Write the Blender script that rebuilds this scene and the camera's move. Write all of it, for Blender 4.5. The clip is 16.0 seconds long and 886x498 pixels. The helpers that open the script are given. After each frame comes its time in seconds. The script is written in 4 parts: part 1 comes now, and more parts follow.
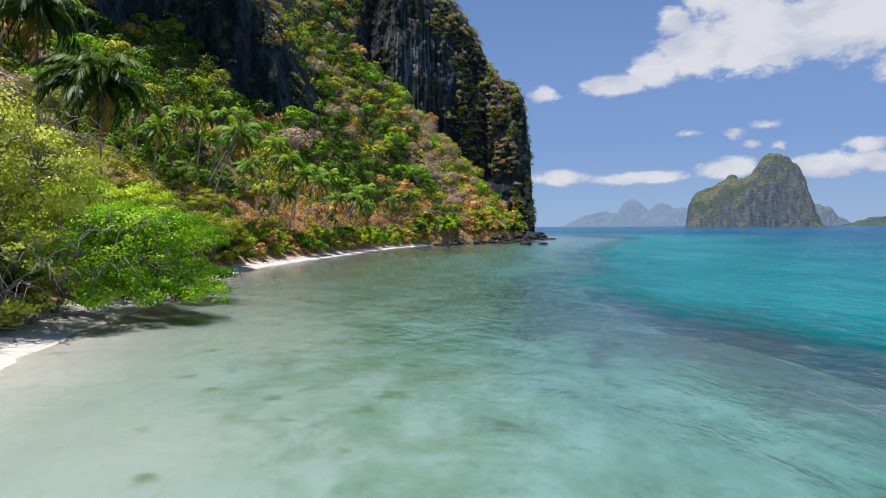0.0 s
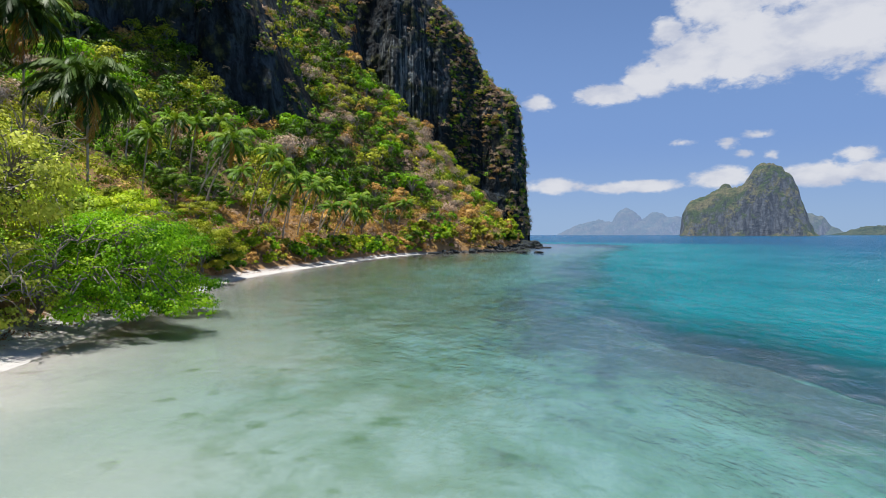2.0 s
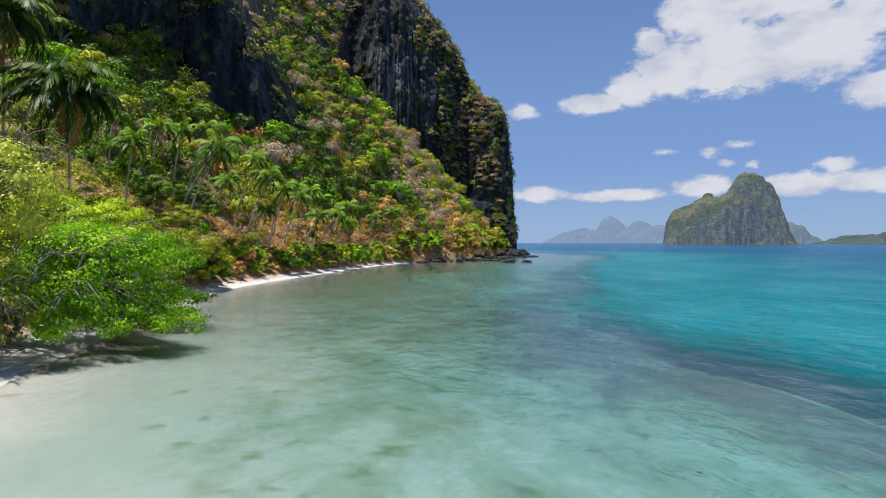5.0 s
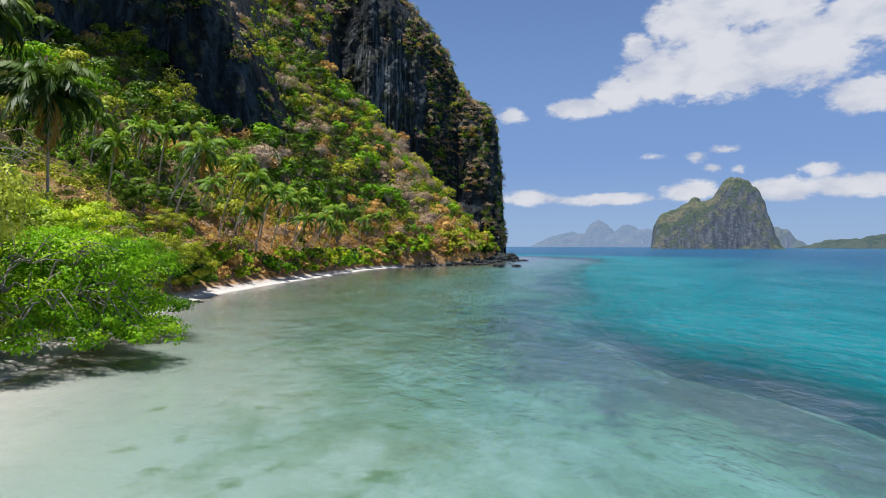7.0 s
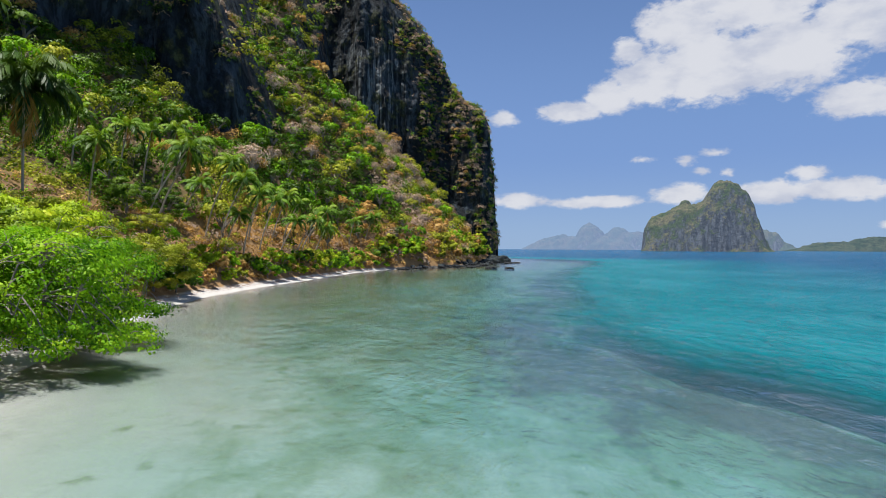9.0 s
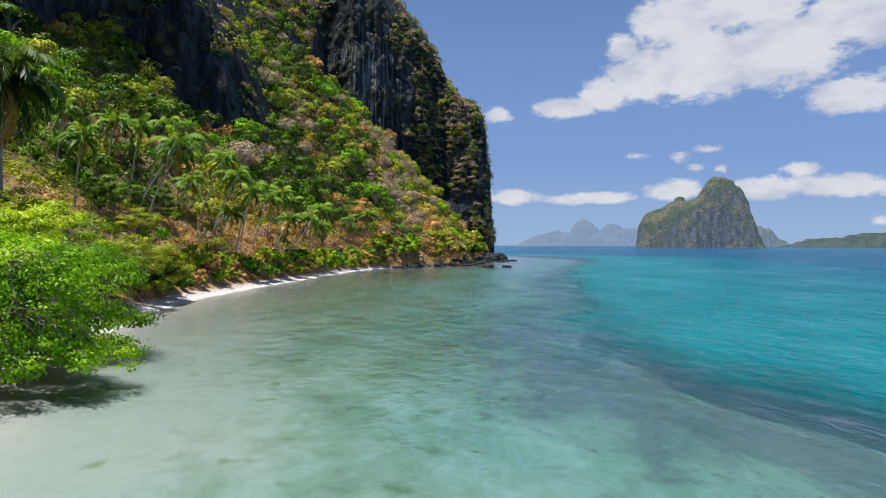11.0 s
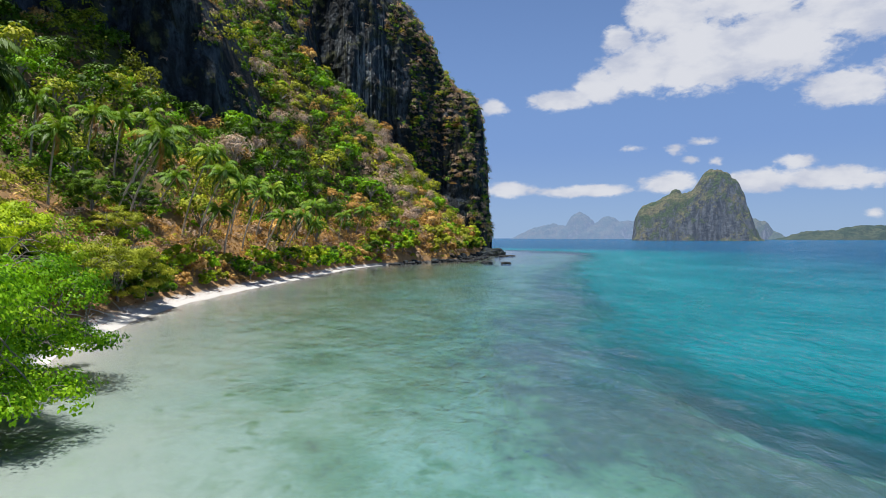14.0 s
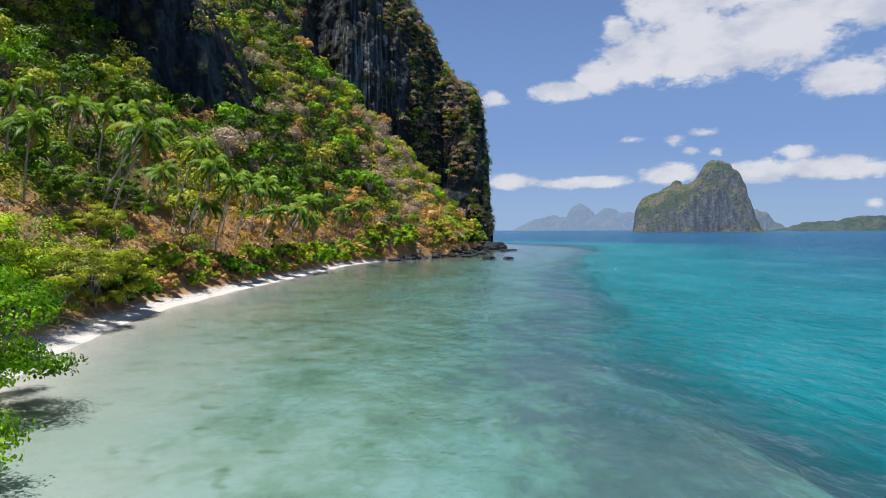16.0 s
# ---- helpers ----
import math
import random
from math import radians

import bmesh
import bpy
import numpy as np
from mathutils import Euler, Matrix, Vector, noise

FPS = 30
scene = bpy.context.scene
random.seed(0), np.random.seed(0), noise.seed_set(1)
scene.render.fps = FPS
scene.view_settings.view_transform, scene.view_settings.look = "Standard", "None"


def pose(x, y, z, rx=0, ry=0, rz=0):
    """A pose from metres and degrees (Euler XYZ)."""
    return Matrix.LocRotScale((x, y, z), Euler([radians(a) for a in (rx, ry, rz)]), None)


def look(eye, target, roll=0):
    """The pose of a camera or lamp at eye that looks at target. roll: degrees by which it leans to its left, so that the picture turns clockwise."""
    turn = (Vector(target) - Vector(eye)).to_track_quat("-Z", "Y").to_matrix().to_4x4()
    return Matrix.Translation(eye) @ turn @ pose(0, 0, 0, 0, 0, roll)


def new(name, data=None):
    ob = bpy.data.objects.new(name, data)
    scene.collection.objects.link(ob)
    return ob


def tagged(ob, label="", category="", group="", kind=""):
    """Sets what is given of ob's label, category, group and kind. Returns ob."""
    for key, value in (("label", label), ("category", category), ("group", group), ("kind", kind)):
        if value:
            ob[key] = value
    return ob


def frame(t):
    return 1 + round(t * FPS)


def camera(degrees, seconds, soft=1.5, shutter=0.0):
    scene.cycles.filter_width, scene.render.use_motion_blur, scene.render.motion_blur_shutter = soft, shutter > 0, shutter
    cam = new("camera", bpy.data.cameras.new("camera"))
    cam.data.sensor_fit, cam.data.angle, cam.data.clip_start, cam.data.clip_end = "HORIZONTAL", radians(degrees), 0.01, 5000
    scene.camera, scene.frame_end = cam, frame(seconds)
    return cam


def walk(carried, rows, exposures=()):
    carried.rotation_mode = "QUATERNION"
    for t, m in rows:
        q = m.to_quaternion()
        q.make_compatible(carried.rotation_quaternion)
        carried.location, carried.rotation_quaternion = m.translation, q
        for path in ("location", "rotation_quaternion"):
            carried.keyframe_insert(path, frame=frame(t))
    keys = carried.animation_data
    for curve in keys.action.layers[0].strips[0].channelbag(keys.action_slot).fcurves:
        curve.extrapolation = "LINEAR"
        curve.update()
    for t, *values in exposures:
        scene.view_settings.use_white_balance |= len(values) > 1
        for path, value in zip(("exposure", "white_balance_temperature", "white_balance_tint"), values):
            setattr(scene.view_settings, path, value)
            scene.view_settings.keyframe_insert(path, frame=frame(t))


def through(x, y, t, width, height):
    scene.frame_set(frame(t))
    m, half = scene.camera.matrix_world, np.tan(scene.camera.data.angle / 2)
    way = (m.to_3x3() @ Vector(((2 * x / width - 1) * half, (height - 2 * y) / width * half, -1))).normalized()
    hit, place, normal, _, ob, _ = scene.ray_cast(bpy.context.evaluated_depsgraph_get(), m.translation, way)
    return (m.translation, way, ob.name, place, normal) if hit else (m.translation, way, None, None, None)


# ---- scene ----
cam = camera(71.9, 16.0, soft=0.8)

# seconds, eye x y z, yaw to the left, pitch up, lean
PATH = [
    (0, 0.00, 0.00, 8.00, -0.00, -2.12, -0.32),
    (0.5, 0.00, 0.73, 8.09, -0.08, -1.95, -0.28),
    (1, -0.00, 1.38, 8.16, -0.20, -1.72, -0.23),
    (1.5, -0.10, 1.89, 8.19, -0.33, -1.53, -0.21),
    (2, -0.20, 2.30, 8.25, -0.51, -1.38, -0.13),
    (2.5, -0.36, 2.60, 8.36, -0.73, -1.25, -0.12),
    (3, -0.52, 2.83, 8.45, -0.92, -1.15, -0.10),
    (3.5, -0.66, 3.05, 8.50, -1.14, -1.02, -0.04),
    (4, -0.89, 3.27, 8.59, -1.38, -0.88, -0.01),
    (6.5, -1.43, 5.17, 8.92, -2.71, -0.43, 0.14),
    (7, -1.43, 5.78, 8.98, -2.96, -0.34, 0.15),
    (7.5, -1.42, 6.53, 8.97, -3.21, -0.26, 0.20),
    (8, -1.51, 7.34, 8.90, -3.42, -0.18, 0.22),
    (8.5, -1.59, 8.24, 8.89, -3.60, -0.13, 0.24),
    (9, -1.67, 9.14, 8.93, -3.79, -0.12, 0.24),
    (11.5, -2.34, 13.72, 9.83, -4.40, -0.55, 0.18),
    (12, -2.39, 14.74, 10.01, -4.49, -0.62, 0.19),
    (12.5, -2.44, 15.85, 10.23, -4.56, -0.72, 0.15),
    (13, -2.49, 17.06, 10.47, -4.62, -0.85, 0.12),
    (13.5, -2.50, 18.39, 10.70, -4.69, -0.97, 0.10),
    (14, -2.50, 19.81, 10.93, -4.71, -1.12, 0.06),
    (14.5, -2.52, 21.30, 11.17, -4.73, -1.31, -0.02),
    (15, -2.51, 22.86, 11.43, -4.73, -1.53, -0.10),
    (15.5, -2.39, 24.50, 11.67, -4.71, -1.69, -0.16),
    (16, -2.24, 26.13, 11.87, -4.70, -1.85, -0.21),
]


def drone(x, y, z, yaw, pitch, lean):
    a, b = radians(yaw), radians(pitch)
    ahead = Vector((-math.sin(a) * math.cos(b), math.cos(a) * math.cos(b), math.sin(b)))
    return look((x, y, z), Vector((x, y, z)) + ahead, lean)


walk(cam, [(t, drone(*p)) for t, *p in PATH])

# ---------------------------------------------------------------- light
SUN_EL, SUN_AZ = radians(79), math.atan2(-0.95, -0.10)   # azimuth from +y towards +x
scene.view_settings.exposure = 0.6

sun = new("sun", bpy.data.lights.new("sun", "SUN"))
sun.data.energy, sun.data.angle, sun.data.color = 5.0, radians(0.53), (1.0, 0.96, 0.90)
to_sun = Vector((math.sin(SUN_AZ) * math.cos(SUN_EL), math.cos(SUN_AZ) * math.cos(SUN_EL), math.sin(SUN_EL)))
sun.matrix_world = look(tuple(to_sun * 600), (0, 0, 0))


class Nodes:
    """Short hand for a node tree."""

    def __init__(self, tree):
        self.tree = tree
        tree.nodes.clear()

    def add(self, kind, **values):
        n = self.tree.nodes.new(kind)
        for key, v in values.items():
            if key.startswith("in_"):
                key = key[3:]
                sock = n.inputs[int(key)] if key.isdigit() else n.inputs[key.replace("_", " ")]
                self.put(v, sock)
            else:
                setattr(n, key, v)
        return n

    def put(self, v, sock):
        if isinstance(v, bpy.types.NodeSocket):
            self.tree.links.new(v, sock)
        elif isinstance(v, bpy.types.Node):
            self.tree.links.new(v.outputs[0], sock)
        else:
            sock.default_value = v

    def math(self, op, a, b=0.0, c=0.0, clamp=False):
        n = self.add("ShaderNodeMath", operation=op, use_clamp=clamp)
        for i, v in enumerate((a, b, c)):
            self.put(v, n.inputs[i])
        return n.outputs[0]

    def vmath(self, op, a, b=(0, 0, 0)):
        n = self.add("ShaderNodeVectorMath", operation=op)
        self.put(a, n.inputs[0])
        self.put(b, n.inputs[1])
        return n.outputs["Value"] if op in ("LENGTH", "DOT_PRODUCT", "DISTANCE") else n.outputs[0]

    def mix(self, fac, a, b, mode="MIX"):
        n = self.add("ShaderNodeMix", data_type="RGBA", blend_type=mode)
        self.put(fac, n.inputs[0])
        self.put(a if not isinstance(a, tuple) else (*a[:3], 1), n.inputs[6])
        self.put(b if not isinstance(b, tuple) else (*b[:3], 1), n.inputs[7])
        return n.outputs[2]

    def noise(self, vec, scale, detail=4.0, rough=0.55, distort=0.0):
        n = self.add("ShaderNodeTexNoise", in_Scale=scale, in_Detail=detail, in_Roughness=rough, in_Distortion=distort)
        if vec is not None:
            self.put(vec, n.inputs["Vector"])
        return n.outputs[0]

    def step(self, v, lo, hi, out_lo=0.0, out_hi=1.0):
        n = self.add("ShaderNodeMapRange", interpolation_type="SMOOTHSTEP", in_1=lo, in_2=hi, in_3=out_lo, in_4=out_hi)
        self.put(v, n.inputs[0])
        return n.outputs[0]

    def scaled(self, vec, s):
        return self.vmath("MULTIPLY", vec, s)

    def bump(self, height, strength, distance, normal=None):
        n = self.add("ShaderNodeBump", in_Strength=strength, in_Distance=distance)
        self.put(height, n.inputs["Height"])
        if normal is not None:
            self.put(normal, n.inputs["Normal"])
        return n.outputs[0]


# sky with fair-weather cumulus: azimuth, elevation, half width, half height (degrees), fullness
CLOUDS = [
    (15.6, 12.3, 3.4, 1.1, 0.9), (19.0, 13.4, 2.6, 1.7, 1), (22.5, 14.6, 4.2, 2.5, 1), (27.0, 15.2, 6.0, 3.4, 1), (20.6, 17.0, 1.7, 1.5, 0.7),
    (33.0, 15.6, 6.0, 3.4, 1), (25.0, 18.8, 4.4, 2.6, 1), (31.0, 20.5, 7.0, 4.0, 1), (39.5, 17.6, 6.5, 2.9, 1),
    (37.9, 11.6, 3.6, 1.7, 1), (44.0, 12.4, 4.5, 3.0, 1), (46.0, 18.5, 7.0, 5.0, 1),
    (9.4, 11.8, 1.7, 0.9, 0.62), (21.8, 7.9, 1.2, 0.36, 0.40), (25.4, 7.6, 1.0, 0.6, 0.46), (28.0, 8.2, 1.3, 0.38, 0.42), (26.8, 6.7, 0.8, 0.42, 0.38), (28.6, 6.5, 0.7, 0.5, 0.36),
    (11.0, 4.4, 3.2, 0.85, 0.8), (17.8, 4.2, 5.4, 0.66, 0.8), (25.0, 4.8, 2.6, 1.05, 0.85), (32.0, 4.7, 3.8, 1.05, 0.9), (37.4, 4.7, 4.4, 1.05, 0.9),
    (34.7, 6.2, 1.5, 0.7, 0.6), (39.9, 1.9, 0.8, 0.45, 0.4), (6.4, 4.3, 2.6, 0.8, 0.7),
]
world = bpy.data.worlds.new("sky")
scene.world = world
world.use_nodes = True
w = Nodes(world.node_tree)
way = w.add("ShaderNodeTexCoord").outputs["Generated"]
sky = w.add("ShaderNodeTexSky", sky_type="NISHITA", sun_disc=False, sun_elevation=SUN_EL, sun_rotation=SUN_AZ,
            altitude=0.0, air_density=1.15, dust_density=0.35, ozone_density=2.2)
sep = w.add("ShaderNodeSeparateXYZ")
w.put(way, sep.inputs[0])
az = w.math("MULTIPLY", w.math("ARCTAN2", sep.outputs[0], sep.outputs[1]), 180 / math.pi)
el = w.math("MULTIPLY", w.math("ARCSINE", sep.outputs[2]), 180 / math.pi)
flat = w.add("ShaderNodeCombineXYZ")
w.put(az, flat.inputs[0])
w.put(el, flat.inputs[1])
field = None
for a0, e0, hw, hh, full in CLOUDS:
    d = w.vmath("MULTIPLY", w.vmath("SUBTRACT", flat.outputs[0], (a0, e0, 0)), (1 / hw, 1 / hh, 0))
    m = w.math("MULTIPLY", w.math("SUBTRACT", 1.0, w.vmath("LENGTH", d)), full)
    field = m if field is None else w.math("SMOOTH_MAX", field, m, 0.12)
# clouds elsewhere round the sky, out of the way of the ones above
up = w.math("MAXIMUM", sep.outputs[2], 0.06)
deck = w.vmath("DIVIDE", way, w.add("ShaderNodeCombineXYZ", in_0=up, in_1=up, in_2=up).outputs[0])
around = w.math("SUBTRACT", w.noise(deck, 0.55, 3.0), 0.74)
away = w.step(w.math("ABSOLUTE", w.math("SUBTRACT", az, 20.0)), 34.0, 60.0)
field = w.math("MAXIMUM", field, w.math("SUBTRACT", w.math("MULTIPLY", w.math("ADD", around, 0.5), away), 0.5))
puff = w.noise(w.scaled(flat.outputs[0], (0.55, 0.95, 1.0)), 0.8, 4.0, 0.5, 0.25)
wisp = w.noise(w.scaled(flat.outputs[0], (0.8, 1.3, 1.0)), 1.9, 5.0, 0.55, 0.4)
puff = w.math("ADD", w.math("MULTIPLY", puff, 0.62), w.math("MULTIPLY", wisp, 0.38))
dens = w.step(w.math("ADD", w.math("MULTIPLY", field, 0.95), w.math("MULTIPLY", w.math("SUBTRACT", puff, 0.5), 1.2)), -0.02, 0.36)
tone = w.noise(w.scaled(flat.outputs[0], (0.3, 0.6, 1.0)), 0.7, 5.0)
cloud = w.mix(w.step(w.math("ADD", tone, w.math("MULTIPLY", field, 0.12)), 0.36, 0.66), (0.68, 0.73, 0.88), (0.93, 0.95, 1.02))
SKY_GAIN = 0.052
sky_light = w.add("ShaderNodeBackground", in_Strength=SKY_GAIN)
tinted = w.mix(1.0, sky.outputs[0], (0.83, 0.95, 1.20), "MULTIPLY")
# sea haze brightens the lowest sky
low_air = w.mix(w.step(el, -1.0, 9.0), tuple(v / SKY_GAIN for v in (0.205, 0.305, 0.465)), tuple(v / SKY_GAIN for v in (0.13, 0.22, 0.44)))
w.put(w.mix(w.step(el, 2.0, 26.0, 0.9, 0.25), tinted, low_air), sky_light.inputs[0])
cloud_light = w.add("ShaderNodeBackground", in_Strength=0.51)
w.put(cloud, cloud_light.inputs[0])
both = w.add("ShaderNodeMixShader")
w.put(w.math("MULTIPLY", dens, 0.96), both.inputs[0])
w.put(sky_light, both.inputs[1])
w.put(cloud_light, both.inputs[2])
w.put(both, w.add("ShaderNodeOutputWorld").inputs[0])

# ---------------------------------------------------------------- materials


def material(name):
    m = bpy.data.materials.new(name)
    m.use_nodes = True
    n = Nodes(m.node_tree)
    n.out = n.add("ShaderNodeOutputMaterial")
    n.pos = n.add("ShaderNodeNewGeometry").outputs["Position"]
    return m, n


def surface(n, colour, rough=0.8, normal=None, spec=0.3):
    p = n.add("ShaderNodeBsdfPrincipled")
    n.put(colour if not isinstance(colour, tuple) else (*colour, 1), p.inputs["Base Color"])
    n.put(rough, p.inputs["Roughness"])
    p.inputs["Specular IOR Level"].default_value = spec
    if normal is not None:
        n.put(normal, p.inputs["Normal"])
    n.put(p, n.out.inputs[0])
    return p


def leaf_material(name, dark, mid, light, shine=0.25, through=0.35, hue="shade"):
    """Foliage: three tones by plant and by leaf, and light that comes through the blade."""
    m, n = material(name)
    plant = n.add("ShaderNodeAttribute", attribute_name=hue).outputs["Fac"]
    leaf = n.add("ShaderNodeNewGeometry").outputs["Random Per Island"]
    thing = n.add("ShaderNodeObjectInfo").outputs["Random"]
    v = n.math("ADD", n.math("MULTIPLY", plant, 0.74), n.math("MULTIPLY", leaf, 0.12))
    v = n.math("ADD", v, n.math("MULTIPLY", n.math("SUBTRACT", thing, 0.4), 0.2))
    c = n.mix(n.step(v, 0.05, 0.5), dark, mid)
    c = n.mix(n.step(v, 0.42, 0.95), c, light)
    p = n.add("ShaderNodeBsdfPrincipled", in_Roughness=0.5)
    p.inputs["Specular IOR Level"].default_value = shine
    n.put(c, p.inputs["Base Color"])
    t = n.add("ShaderNodeBsdfTranslucent")
    n.put(n.mix(1.0, c, (1.25, 1.3, 0.7), "MULTIPLY"), t.inputs[0])
    both = n.add("ShaderNodeMixShader", in_0=through)
    n.put(p, both.inputs[1])
    n.put(t, both.inputs[2])
    n.put(both, n.out.inputs[0])
    return m


LEAF_BRIGHT = leaf_material("leaf_bright", (0.04, 0.13, 0.004), (0.18, 0.385, 0.008), (0.38, 0.54, 0.022), 0.12, 0.3)
LEAF_LIME = leaf_material("leaf_lime", (0.12, 0.21, 0.006), (0.34, 0.46, 0.012), (0.58, 0.62, 0.03), 0.12, 0.26)
LEAF_DEEP = leaf_material("leaf_deep", (0.018, 0.05, 0.003), (0.065, 0.135, 0.006), (0.165, 0.265, 0.014), 0.12, 0.22)
LEAF_OLIVE = leaf_material("leaf_olive", (0.12, 0.145, 0.010), (0.29, 0.325, 0.022), (0.52, 0.48, 0.05), 0.1, 0.24)
LEAF_PALE = leaf_material("leaf_pale", (0.20, 0.23, 0.025), (0.42, 0.46, 0.05), (0.62, 0.62, 0.13), 0.1, 0.26)
LEAF_DRY = leaf_material("leaf_dry", (0.26, 0.13, 0.035), (0.53, 0.315, 0.10), (0.71, 0.50, 0.19), 0.06, 0.24)
LEAF_GREY = leaf_material("twig_grey", (0.24, 0.165, 0.12), (0.46, 0.33, 0.235), (0.60, 0.47, 0.35), 0.06, 0.1)
# darker copy of the palm leaf: backlit shade put into its colour
LEAF_PALM_BACKLIT = leaf_material("leaf_palm_backlit", (0.012, 0.035, 0.004), (0.04, 0.085, 0.008), (0.13, 0.19, 0.02), 0.2, 0.15)
LEAF_PALM = leaf_material("leaf_palm", (0.018, 0.055, 0.004), (0.10, 0.20, 0.010), (0.34, 0.41, 0.045), 0.2, 0.28)


def bark_material(name, a, b, scale):
    m, n = material(name)
    v = n.noise(n.scaled(n.pos, (1, 1, 0.3)), scale, 5.0)
    surface(n, n.mix(v, a, b), 0.9, n.bump(v, 0.5, 0.05))
    return m


BARK = bark_material("bark", (0.10, 0.085, 0.072), (0.30, 0.27, 0.24), 4.0)
PALE_BARK = bark_material("pale_bark", (0.24, 0.19, 0.165), (0.44, 0.37, 0.33), 4.0)
PALM_BARK = bark_material("palm_bark", (0.20, 0.165, 0.13), (0.42, 0.36, 0.29), 5.0)


def limestone(n, size=1.0):
    """Weathered limestone: broken grey, black runs of water stain, ochre patches, shade painted into the pits. Returns
    colour and relief.
    """
    run = n.noise(n.scaled(n.pos, (0.20 / size, 0.20 / size, 0.035 / size)), 1.0, 7.0, 0.62)
    thin = n.noise(n.scaled(n.pos, (0.62 / size, 0.3 / size, 0.022 / size)), 1.0, 4.0, 0.6)
    blotch = n.noise(n.scaled(n.pos, (1.3, 1.3, 0.6)), 0.05 / size, 6.0, 0.68)
    fine = n.noise(n.scaled(n.pos, (1, 1, 0.75)), 0.32 / size, 10.0, 0.70)
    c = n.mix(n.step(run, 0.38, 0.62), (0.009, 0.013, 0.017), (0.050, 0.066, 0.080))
    # a sheet of pale dripstone runs down the headland's hollow
    drip = n.vmath("LENGTH", n.vmath("MULTIPLY", n.vmath("SUBTRACT", n.pos, (-20.0, 398.0, 112.0)), (1 / 26.0, 1 / 60.0, 1 / 48.0)))
    drip = n.step(n.math("ADD", drip, n.math("MULTIPLY", n.math("SUBTRACT", run, 0.5), 0.8)), 1.15, 0.45)
    c = n.mix(n.math("MULTIPLY", n.step(thin, 0.48, 0.58), drip), c, (0.20, 0.225, 0.23))
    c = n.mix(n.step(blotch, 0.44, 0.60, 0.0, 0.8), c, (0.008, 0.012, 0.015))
    c = n.mix(n.math("MULTIPLY", n.step(blotch, 0.40, 0.30), n.step(fine, 0.45, 0.6)), c, (0.10, 0.072, 0.05))
    # pits of the relief painted near black, in place of shading contrast
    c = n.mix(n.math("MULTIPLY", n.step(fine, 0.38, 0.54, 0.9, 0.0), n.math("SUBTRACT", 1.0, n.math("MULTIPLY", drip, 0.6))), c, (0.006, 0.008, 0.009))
    moss = n.noise(n.pos, 0.09 / size, 6.0, 0.68)
    c = n.mix(n.step(moss, 0.53, 0.63, 0.0, 0.75), c, n.mix(n.step(fine, 0.4, 0.65), (0.015, 0.022, 0.008), (0.11, 0.11, 0.035)))
    h = n.math("ADD", n.math("MULTIPLY", run, 0.5), n.math("ADD", n.math("MULTIPLY", fine, 1.0), n.math("MULTIPLY", thin, 0.5)))
    return c, h


def rock_material(name, size=1.0, wet=True):
    m, n = material(name)
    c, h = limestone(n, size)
    if wet:
        at = n.add("ShaderNodeSeparateXYZ")
        n.put(n.pos, at.inputs[0])
        c = n.mix(n.step(n.math("ADD", at.outputs[2], n.noise(n.pos, 0.8, 4.0)), 0.9, 1.6, 0.85, 0.0), c, (0.025, 0.025, 0.025))
    surface(n, c, 0.85, n.bump(h, 1.0, 3.0 * size), 0.2)
    return m


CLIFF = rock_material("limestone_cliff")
BOULDER = rock_material("boulder_rock", 0.10)


